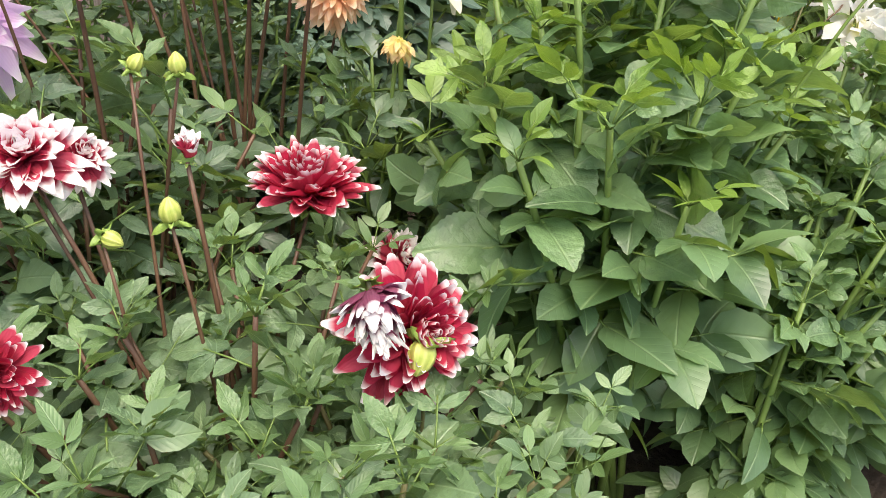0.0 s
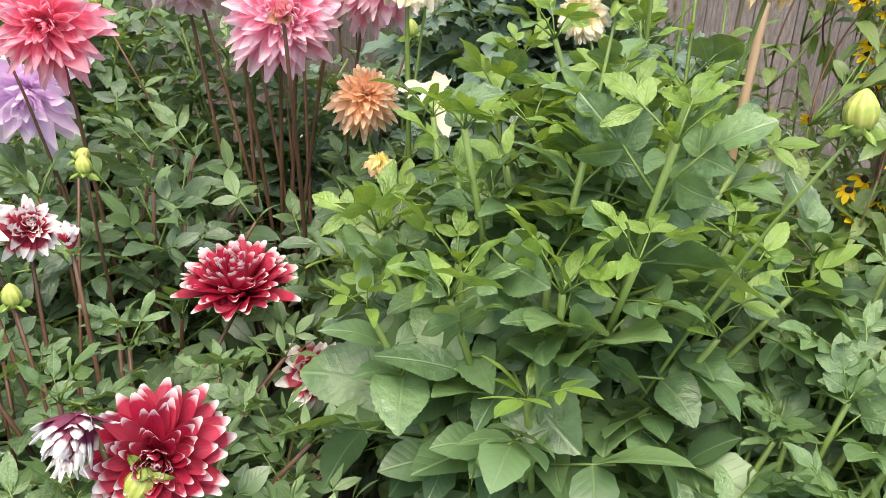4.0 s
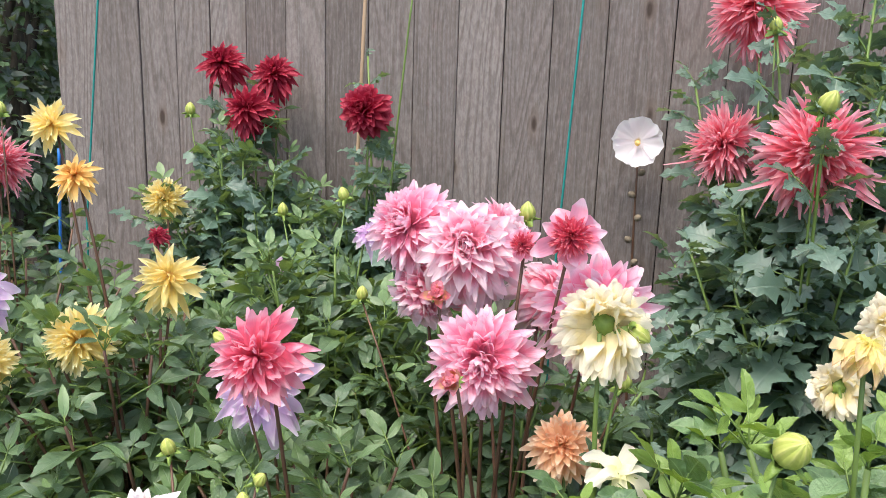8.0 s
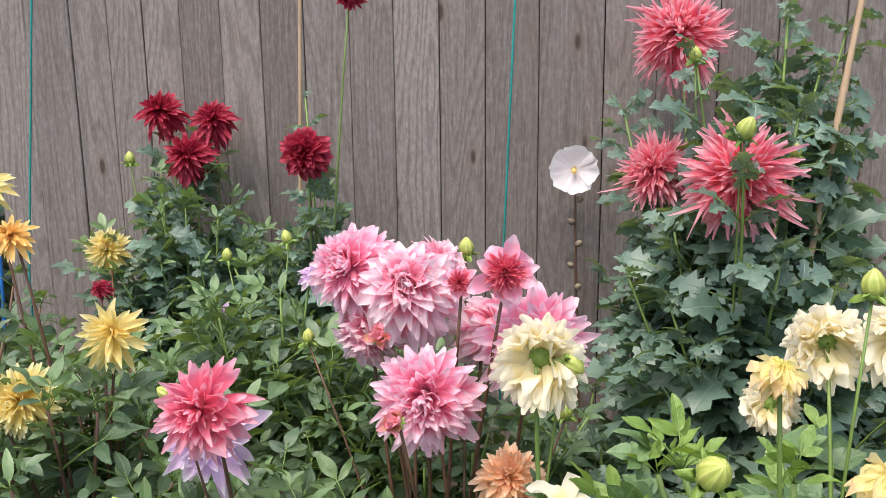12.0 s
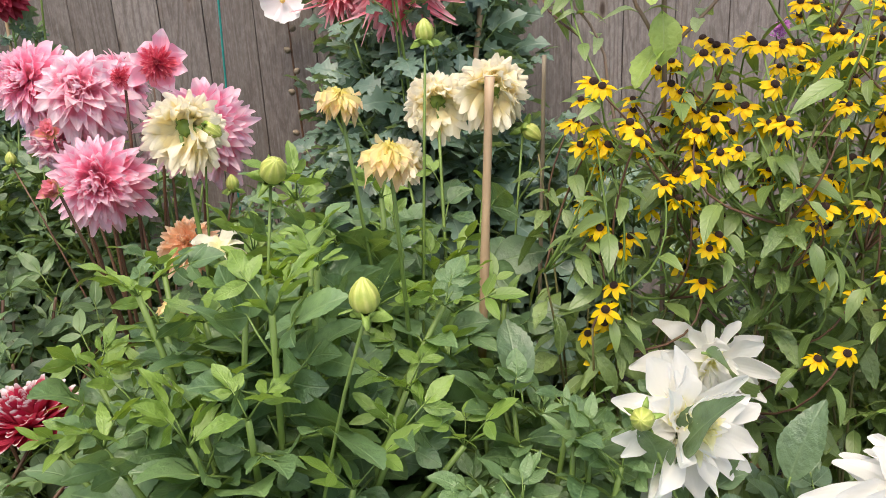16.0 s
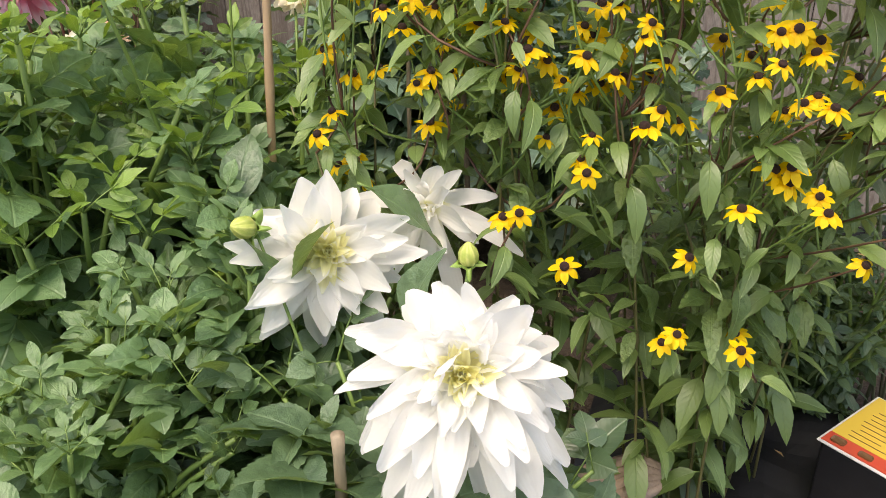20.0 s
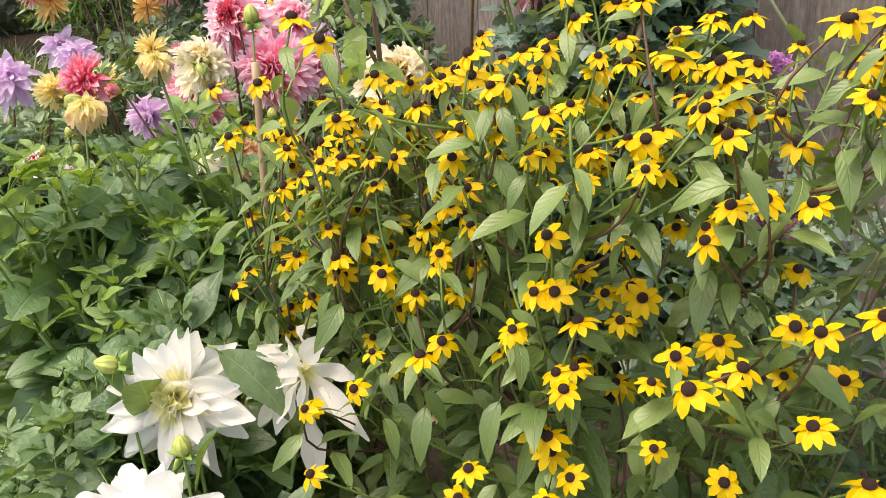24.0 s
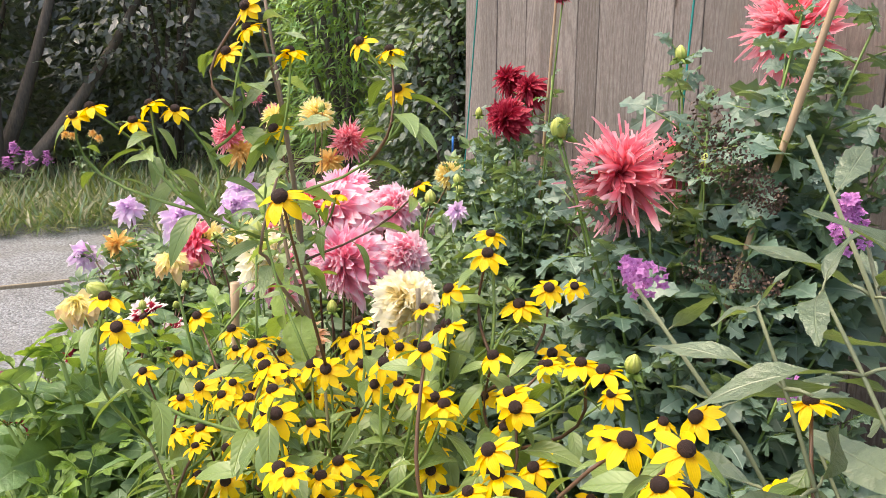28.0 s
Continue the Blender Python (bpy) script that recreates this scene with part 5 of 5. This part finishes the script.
susan(0.86, 1.42, 31, (
    (0.794, 1.717, 1.447), (0.796, 1.549, 1.434), (0.800, 1.310, 0.830), (0.801, 1.319, 1.022), (0.803, 1.288, 1.194), (0.804, 1.239, 1.266),
    (0.806, 1.321, 1.258), (0.815, 1.290, 0.790), (0.820, 1.558, 1.446), (0.828, 1.317, 0.846), (0.844, 1.293, 0.993), (0.850, 1.300, 0.815),
    (0.857, 1.228, 1.195), (0.910, 1.368, 1.033), (0.912, 1.624, 0.852)),
    46, "branching plant with small golden dark-eyed daisies by the stake", ((0.77, 1.05), (1.25, 1.62), (0.82, 1.2)))
susan(1.12, 1.45, 32, (
    (0.956, 1.426, 1.231), (0.958, 1.166, 1.603), (0.964, 1.187, 1.614), (0.978, 1.381, 0.917), (0.991, 1.237, 1.596), (0.992, 1.437, 1.207),
    (0.994, 1.259, 1.618), (0.996, 1.311, 1.192), (1.009, 1.289, 1.611), (1.023, 1.634, 1.298), (1.036, 1.383, 1.742), (1.039, 1.355, 1.685),
    (1.043, 1.382, 1.715), (1.044, 1.391, 1.004), (1.046, 1.320, 1.209), (1.052, 1.284, 1.087), (1.053, 1.499, 1.281), (1.066, 1.406, 1.586),
    (1.071, 1.430, 1.685), (1.083, 1.391, 0.987), (1.088, 1.246, 1.194), (1.104, 1.514, 1.697), (1.106, 1.353, 0.948), (1.110, 1.495, 1.287),
    (1.111, 1.357, 1.077), (1.122, 1.548, 1.687), (1.128, 1.157, 0.843), (1.138, 1.553, 1.638), (1.145, 1.414, 1.128), (1.159, 1.130, 0.865),
    (1.160, 1.179, 1.410), (1.161, 1.420, 1.288)),
    66, "branching plant with golden dark-eyed daisies", ((0.95, 1.35), (1.22, 1.65), (0.9, 1.25)))
susan(1.38, 1.48, 33, (
    (1.166, 1.312, 0.962), (1.195, 1.308, 0.992), (1.202, 1.188, 1.386), (1.211, 1.338, 1.069), (1.219, 1.424, 1.304), (1.222, 1.370, 0.987),
    (1.228, 1.458, 1.243), (1.234, 1.083, 0.817), (1.243, 1.161, 0.922), (1.243, 1.393, 1.033), (1.246, 1.564, 1.338), (1.260, 1.347, 1.006),
    (1.270, 1.501, 1.293), (1.273, 1.567, 1.406), (1.283, 1.341, 1.256), (1.287, 1.479, 0.984), (1.289, 1.425, 0.984), (1.302, 1.332, 1.180),
    (1.308, 1.228, 0.972), (1.318, 1.355, 1.543, 0.068), (1.346, 1.379, 1.174), (1.373, 1.393, 1.260), (1.377, 1.415, 1.178), (1.383, 1.499, 1.320),
    (1.400, 1.308, 1.006), (1.456, 1.337, 1.084), (1.461, 1.480, 0.983), (1.465, 1.282, 1.099), (1.476, 1.361, 0.971), (1.526, 1.416, 1.062),
    (1.736, 1.282, 1.106)),
    58, "tall branching plant with golden dark-eyed daisies", ((1.15, 1.6), (1.26, 1.75), (0.95, 1.33)))
susan(1.45, 1.6, 34, (
    (1.350, 1.342, 0.949), (1.366, 1.193, 0.655), (1.386, 1.169, 0.687), (1.388, 1.213, 0.790), (1.464, 1.472, 0.882), (1.471, 1.444, 0.902),
    (1.475, 1.163, 0.681), (1.475, 1.355, 0.593), (1.484, 1.268, 0.914), (1.506, 1.266, 0.898), (1.507, 1.260, 0.923), (1.547, 1.255, 0.887),
    (1.555, 1.203, 0.885), (1.611, 1.506, 0.895)),
    16, "branching plant with golden dark-eyed daisies low at the edge", ((1.35, 1.7), (1.2, 1.6), (0.75, 1.08)))
susan(1.52, 1.75, 35, (
    (1.232, 1.642, 1.459), (1.266, 1.621, 1.443), (1.293, 1.653, 1.381), (1.300, 1.690, 1.400), (1.354, 1.587, 1.345), (1.385, 1.587, 1.269),
    (1.466, 1.634, 1.370), (1.467, 1.557, 1.334), (1.526, 1.432, 1.275), (1.560, 1.505, 1.266), (1.627, 1.521, 1.293), (1.630, 1.377, 1.181),
    (1.644, 1.640, 1.385), (1.655, 1.380, 1.227), (1.659, 1.510, 1.266), (1.663, 1.347, 1.312), (1.680, 1.540, 1.399), (1.740, 1.548, 1.347),
    (1.72, 1.3, 0.95), (1.78, 1.36, 1.02), (1.8, 1.45, 1.12), (1.75, 1.5, 1.0), (1.83, 1.4, 0.95), (1.7, 1.25, 1.08), (1.85, 1.5, 1.08), (1.68, 1.5, 1.12)),
    38, "tall branching plant with large golden dark-eyed daisies", ((1.4, 1.8), (1.4, 1.75), (1.0, 1.36)))

# tall bare branching stem with lime leaves among them
S_PINK = plain_material("stem_pinkish", (0.2, 0.13, 0.1), (0.3, 0.22, 0.17), 25, 0.6, 0.2, stretch=(1, 1, 0.2))
q = Plant("tall_daisy_stem", "tall branching stem with lime leaves among the daisies", "plant", 0.985, 1.5, 41, S_PINK, LEAVES_WEED, None, 0.085)


def branch(plant, pts, r0, r1, size, step, lo=0.25):
    """A bare twig with pairs of narrow arching leaves."""
    rr = plant.rng
    pts = [Vector(p_) for p_ in pts]
    fine = []
    for i in range(len(pts) - 1):
        before, after = pts[max(0, i - 1)], pts[min(len(pts) - 1, i + 2)]
        for k in range(4):
            u = k / 4
            bow = (pts[i] - before).lerp(after - pts[i + 1], u) * 0.12 * math.sin(math.pi * u)
            fine.append(pts[i].lerp(pts[i + 1], u) + bow)
    fine.append(pts[-1])
    part("stem", stem_mesh(plant.local(fine), r0, r1, plant.stem), plant.root)
    length = sum((fine[i + 1] - fine[i]).length for i in range(len(fine) - 1))
    n = max(2, int(length / step))
    turn = rr.uniform(0, 3)
    for i in range(int(n * lo), n + 1):
        t = i / n * (len(fine) - 1)
        k = min(len(fine) - 2, int(t))
        p_ = fine[k].lerp(fine[k + 1], t - k)
        for side in (0, math.pi):
            plant.leaf(rr.choice(plant.leaves), leaf_pose(p_, turn + i * 1.57 + side, rr.uniform(-0.1, 0.7), size * (1.15 - 0.5 * i / n) * rr.uniform(0.75, 1.2), rr.uniform(-0.4, 0.4)), True, 200)


branch(q, ((0.985, 1.5, -0.02), (0.98, 1.49, 0.6), (0.955, 1.47, 1.27), (0.945, 1.465, 1.42), (0.925, 1.455, 1.56), (0.93, 1.43, 1.76)), 0.0062, 0.0022, 0.07, 0.1, 0.55)
branch(q, ((0.955, 1.47, 1.27), (0.9, 1.455, 1.36), (0.862, 1.45, 1.47), (0.83, 1.445, 1.56)), 0.004, 0.0018, 0.065, 0.075)
branch(q, ((0.945, 1.465, 1.37), (0.975, 1.45, 1.5), (1.005, 1.43, 1.61), (1.04, 1.4, 1.72)), 0.004, 0.0018, 0.07, 0.075)
branch(q, ((0.955, 1.47, 1.275), (1.01, 1.42, 1.35), (1.06, 1.38, 1.42), (1.1, 1.4, 1.53)), 0.0036, 0.0018, 0.07, 0.075)
branch(q, ((0.88, 1.44, 1.1), (0.85, 1.46, 1.28), (0.8, 1.46, 1.36), (0.796, 1.5, 1.43)), 0.0032, 0.0016, 0.06, 0.07)
for at_, az_, el_, sz_, data_ in (((0.955, 1.46, 1.3), -2.6, -0.5, 0.1, 0), ((0.96, 1.46, 1.3), -0.4, -0.6, 0.095, 1), ((0.945, 1.45, 1.41), -2.2, -0.3, 0.085, 1), ((0.94, 1.44, 1.5), -0.6, -0.3, 0.08, 0), ((0.94, 1.45, 1.36), -1.4, -1.1, 0.1, 0)):
    part("leaf", LEAF_PALE[data_], q.root, leaf_pose(at_, az_, el_, sz_))
part("leaf", LEAF_YELLOW, q.root, leaf_pose((1.0, 1.46, 1.22), -1.2, -1.2, 0.12), "yellowing spotted leaf")
part("leaf", LEAF_DEAD[0], q.root, leaf_pose((0.98, 1.48, 1.0), -0.9, -1.2, 0.09))

# butterfly bush
b = Plant("butterfly_bush", "butterfly bush with silver leaves and purple flower spikes", "shrub", 1.85, 2.15, 42, S_GREY, LEAVES_BUD, None, 0.22)


def panicle(plant, x, y, z, d, ln, mats, n, label, fat=0.42, grain=0.085):
    r = plant.rng
    s = Shape()
    for i in range(n):
        t = i / n
        a = i * 2.4
        rad = fat * (1 - t * 0.75)
        m = Matrix.Translation((rad * math.cos(a) * r.uniform(0.3, 1), rad * math.sin(a) * r.uniform(0.3, 1), t)) @ Matrix.Rotation(r.uniform(0, 6), 4, "Z") @ Matrix.Rotation(r.uniform(-0.5, 1.2), 4, "X")
        for k in range(4 if grain > 0.05 else 1):
            s.add(*petal(grain, grain * 0.8, 0.2, 0.1, 0.1, 2), m @ Matrix.Rotation(k * 1.57, 4, "Z"))
    return part("flower_spike", s.mesh("flower_spike", *mats), plant.root, facing((x, y, z), d, ln), label)


for tip in ((1.53, 1.95, 1.5), (1.46, 1.7, 1.45), (1.37, 2.04, 1.24), (1.75, 1.9, 1.55), (1.6, 1.78, 1.62), (1.64, 2.05, 1.35), (1.5, 2.2, 1.45), (1.95, 2.0, 1.5), (1.9, 2.3, 1.45)):
    b.clothe(b.shoot(Vector(tip), 0.0042, 0.4), 0.3, 0.95, 0.13, 0.22, (-0.1, 0.6))
for a_, c_ in (((1.98, 1.66, 1.2), (1.753, 1.649, 1.53)), ((1.9, 1.75, 1.2), (1.78, 1.72, 1.6)), ((1.85, 1.7, 1.1), (1.69, 1.65, 1.5))):
    st = b.shoot(Vector(c_), 0.0026, 0.6, Vector(a_))
    b.clothe(st, 0.15, 1.0, 0.085, 0.17, (-0.2, 0.5), crown=False)
    part("stem", stem_mesh(b.local(arc((1.85, 2.1, -0.02), a_, 0.2, 0.1)), 0.0034, 0.0026, S_GREY), b.root)
panicle(b, 1.53, 1.93, 1.49, (0.2, -0.3, 0.6), 0.065, (P_PURPLE,), 120, "purple flower spike")
panicle(b, 1.47, 1.71, 1.45, (-0.8, 0.2, 0.1), 0.065, (P_PURPLE,), 90, "purple flower spike")
panicle(b, 1.37, 2.04, 1.23, (0, -0.5, 0.3), 0.06, (P_PURPLE,), 80, "purple flower spike")
panicle(b, 1.62, 1.62, 1.12, (-0.6, -0.4, 0.1), 0.06, (P_PURPLE,), 90, "purple flower spike")
panicle(b, 1.36, 1.83, 1.6, (0.8, 0.3, -0.5), 0.15, (SEEDY,), 1100, "brown dried seed head", 0.4, 0.03)
panicle(b, 1.42, 1.8, 1.46, (0.8, 0.5, -0.2), 0.11, (SEEDY,), 500, "brown dried seed head", 0.34, 0.04)

# sign on its black box, bin lid, dead branch
sg = thing("plant_sign", "yellow and red printed sign on a black box", "sign", (1.685, 1.675, 0.0))
sm = Matrix.Translation((1.685, 1.675, 0.0)) @ Matrix.Rotation(radians(-35), 4, "Z")
part("box", solid("box", box((0.006, 0.006, 0.0), (0.34, 0.235, 0.178), 0.006), BLACK), sg, sm)
part("card", solid("card", box((0, 0, 0.179), (0.346, 0.235 + 0.006, 0.183), 0.001), CARD_W), sg, sm)
part("yellow_panel", solid("yellow_panel", box((0.006, 0.046, 0.1835), (0.34, 0.235, 0.185), 0), CARD_Y), sg, sm)
part("red_panel", solid("red_panel", box((0.006, 0.006, 0.1835), (0.34, 0.045, 0.185), 0), CARD_R), sg, sm)
rs = random.Random(8)
for k in range(5):
    part("print_bloom", solid("print_bloom", box((0.02 + 0.06 * k, 0.014, 0.1855), (0.05 + 0.06 * k, 0.034 - 0.004 * (k % 2), 0.1865), 0.004), INK), sg, sm)
for row in range(9):
    for col in range(2):
        x0, y0 = 0.03 + 0.15 * col + rs.uniform(0, 0.02), 0.06 + 0.017 * row
        tall = 0.006 if row == 8 else 0.0018
        part("print_bar", solid("print_bar", box((x0, y0, 0.1855), (x0 + rs.uniform(0.05, 0.11), y0 + tall, 0.1863), 0), INK), sg, sm)
bn = thing("black_tub", "upturned glossy black plastic tub on the ground", "tub", (1.42, 1.16, 0.0))
bs = Shape()
bs.add(*lathe([(0.2, 0.0), (0.222, 0.01), (0.22, 0.15), (0.21, 0.18), (0.195, 0.192), (0.185, 0.186), (0.1, 0.19), (0.01, 0.192)], 40))
part("body", bs.mesh("body", BLACK), bn)
sheet = bmesh.new()
bmesh.ops.create_grid(sheet, x_segments=24, y_segments=24, size=0.5)
for v in sheet.verts:
    v.co.x, v.co.y = v.co.x * 0.62, v.co.y * 0.85
    v.co.z = 0.02 + 0.03 * noise.noise(v.co * 7)
ps = thing("plastic_sheet", "crumpled black plastic sheet on the soil under the daisies", "sheet", (1.5, 1.62, 0.0))
part("sheet", solid("sheet", sheet, BLACK), ps)
iv = Plant("ivy", "low dark green ivy behind the printed sign", "ivy", 1.72, 2.05, 43, S_GREEN, LEAVES_DARK, None, 0.1)
iv.foliage(22, 0.3, 0.22, 0.55, 1.72, 1.98, low=0.1, step=0.06)
iv.foliage(15, 0.36, 0.2, 0.72, 1.36, 2.16, low=0.15, step=0.07, size=0.15)
db = thing("dead_branch", "gnarled pale dead branch lying under the plants", "branch", (1.22, 1.3, 0.0))
for k in range(5):
    rr = random.Random(70 + k)
    s = Shape()
    s.add(*tube([(-0.2 + 0.02 * k, 0.03 * k - 0.06, 0.03), (0, 0.02 * k, 0.12 + 0.02 * k), (0.12, 0.05 + 0.02 * k, 0.2 + 0.01 * k), (0.2, 0.12, 0.22)], [0.02, 0.018, 0.014, 0.008], 7))
    part("limb", s.mesh("limb", DEADWOOD), db)


# ---- background planting ----
def shrub(name, label, x, y, rx, ry, h, n, size, mats, seed, wide=0.5, trunk=0.04, z0=0.15, rows=2):
    ob = thing(name, label, "shrub", (x, y, 0))
    r = random.Random(seed)
    for k in range(7):
        a = r.uniform(0, 6.28)
        tip = Vector((rx * 0.75 * math.cos(a), ry * 0.75 * math.sin(a), h * r.uniform(0.5, 0.9)))
        pts = arc((r.uniform(-0.1, 0.1), r.uniform(-0.1, 0.1), -0.05), tip, 0.4)
        s = Shape()
        s.add(*tube(pts, [trunk * (1 - 0.11 * i) for i in range(len(pts))], 6))
        part("limb", s.mesh("limb", BARK), ob)

    def place(rng):
        a, el = rng.uniform(0, 6.283), math.asin(rng.uniform(-0.8, 1.0))
        lump = 0.8 + 0.35 * noise.noise(Vector((2.2 * math.cos(a) + seed, 2.2 * math.sin(a), 3 * el)))
        q = lump * rng.uniform(0.55, 1.0) ** 0.5
        p_ = Vector((x + rx * q * math.cos(a) * math.cos(el), y + ry * q * math.sin(a) * math.cos(el), max(z0, h * (0.45 + 0.55 * q * math.sin(el)))))
        return p_, a + rng.uniform(-1, 1), rng.uniform(-0.7, 0.7)

    scatter("crown", n, place, size, mats, seed, wide, parent=ob, rows=rows)
    return ob


shrub("hedge_shrub", "dense dark ivy-like hedge at the fence's end", -3.0, 3.55, 0.75, 0.7, 2.9, 9500, 0.07, [L_HEDGE, L_DARK], 51, rows=3)
shrub("hedge_shrub", "dense dark hedge beside the drive", -3.9, 3.9, 0.7, 0.7, 2.9, 7000, 0.075, [L_HEDGE, L_DARK], 52, rows=3)
shrub("conifer_shrub", "feathery green conifer behind the drive", -5.6, 3.55, 0.75, 0.75, 3.6, 9000, 0.13, [L_YEW, L_YOUNG], 53, 0.16)
# shade of the far left shrubs comes from their darkened leaf colour
shrub("hedge_shrub", "shrub behind the drive, its leaves coloured dark for shade", -8.3, 2.2, 1.3, 1.6, 4.6, 9000, 0.12, [L_HEDGE_SHADE], 54)
shrub("hedge_shrub", "shrub behind the drive, its leaves coloured dark for shade", -9.0, 0.0, 1.4, 1.7, 4.8, 8000, 0.13, [L_HEDGE_SHADE], 55)
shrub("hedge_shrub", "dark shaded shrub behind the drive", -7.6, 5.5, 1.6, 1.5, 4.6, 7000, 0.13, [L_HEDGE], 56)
shrub("hedge_shrub", "dark shaded shrub behind the drive", -10.0, -3.0, 1.6, 2.0, 4.6, 5000, 0.15, [L_HEDGE_SHADE], 57)
shrub("hedge_shrub", "dark tall hedge far behind the fence", -4.8, 6.0, 1.8, 1.2, 4.4, 6000, 0.13, [L_HEDGE], 58)
hedge = thing("tall_hedge", "tall dark hedge closing the garden behind the drive", "hedge", (-11.5, 0, 0))
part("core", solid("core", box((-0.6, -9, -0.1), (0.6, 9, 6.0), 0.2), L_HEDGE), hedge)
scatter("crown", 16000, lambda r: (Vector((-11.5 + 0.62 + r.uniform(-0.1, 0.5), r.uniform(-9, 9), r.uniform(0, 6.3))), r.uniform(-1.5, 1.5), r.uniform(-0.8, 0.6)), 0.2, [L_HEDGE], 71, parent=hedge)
hedge = thing("tall_hedge", "tall dark hedge behind the fence's end", "hedge", (-6.0, 8.0, 0))
part("core", solid("core", box((-7, -0.5, -0.1), (4, 0.5, 6.0), 0.2), L_HEDGE), hedge)
scatter("crown", 9000, lambda r: (Vector((r.uniform(-13, -2), 7.45 - r.uniform(-0.1, 0.4), r.uniform(0, 6.3))), r.uniform(-3, -0.2), r.uniform(-0.8, 0.6)), 0.2, [L_HEDGE], 72, parent=hedge)
tree = thing("tree", "dark bare-limbed tree in the shade behind the drive", "tree", (-8.0, 0.2, 0))
for k, tip in enumerate(((0.3, 1.2, 3.2), (0.2, -0.6, 3.6), (0.6, 2.0, 2.6), (0.4, 0.4, 4.2))):
    s = Shape()
    s.add(*tube(arc((0.1 * k, 0.05 * k, -0.1), tip, 0.6, -0.2), [0.11, 0.09, 0.075, 0.06, 0.05, 0.035, 0.02], 8))
    part("limb", s.mesh("limb", BARK), tree)
ph = Plant("phlox", "clump of magenta phlox in the rough grass", "flowering plant", -7.0, 0.55, 44, S_GREEN, LEAVES_DARK, None, 0.16)
for px, py, pz in ((-7.0, 0.42, 0.5), (-7.0, 0.62, 0.55), (-6.9, 0.75, 0.47), (-7.1, 0.9, 0.44), (-6.95, 0.55, 0.42)):
    ph.clothe(ph.shoot(Vector((px, py, pz)), 0.005, 0.5), 0.2, 0.9, 0.09, crown=False)
    panicle(ph, px, py, pz, (0.3, -0.1, 1), 0.13, (P_PURPLE,), 40, "magenta flower head", 0.6, 0.16)
mg = Plant("marigold", "small orange marigolds in the rough grass", "flowering plant", -7.0, 1.25, 45, S_GREEN, LEAVES_DARK, None, 0.14)
for px, py, pz in ((-7.0, 1.08, 0.72), (-7.05, 1.15, 0.7), (-7.0, 1.33, 0.72), (-6.9, 1.38, 0.68)):
    mg.flower("amber", px, py, pz, 0.1, (0.8, -0.1, 0.6), leafy=0.9)
scatter("grass", 14000, lambda r: (Vector((-8.4 + 2.75 * r.random() ** 1.15, r.uniform(-2.5, 3.2), 0.0)), r.uniform(0, 6.28), r.uniform(0.4, 1.5)), 0.36, [L_GRASS, L_DARK], 61, 0.05, "rough tufted grass and herbs along the drive", "grass")
scatter("grass", 2500, lambda r: (Vector((r.uniform(-6.6, -2.3), r.uniform(1.7, 3.1), 0.0)), r.uniform(0, 6.28), r.uniform(0.5, 1.5)), 0.2, [L_GRASS, L_DARK], 62, 0.09, "low weeds at the drive's edge", "weeds")
scatter("leaf_litter", 160, lambda r: (Vector((r.uniform(-1.8, 2.0), r.uniform(0.6, 3.1), 0.01)), r.uniform(0, 6.28), r.uniform(-0.2, 0.3)), 0.09, [L_DEAD], 63, 0.4, "brown dead leaves on the soil", "leaf litter")

for pl in PLANTS:
    pl.join()
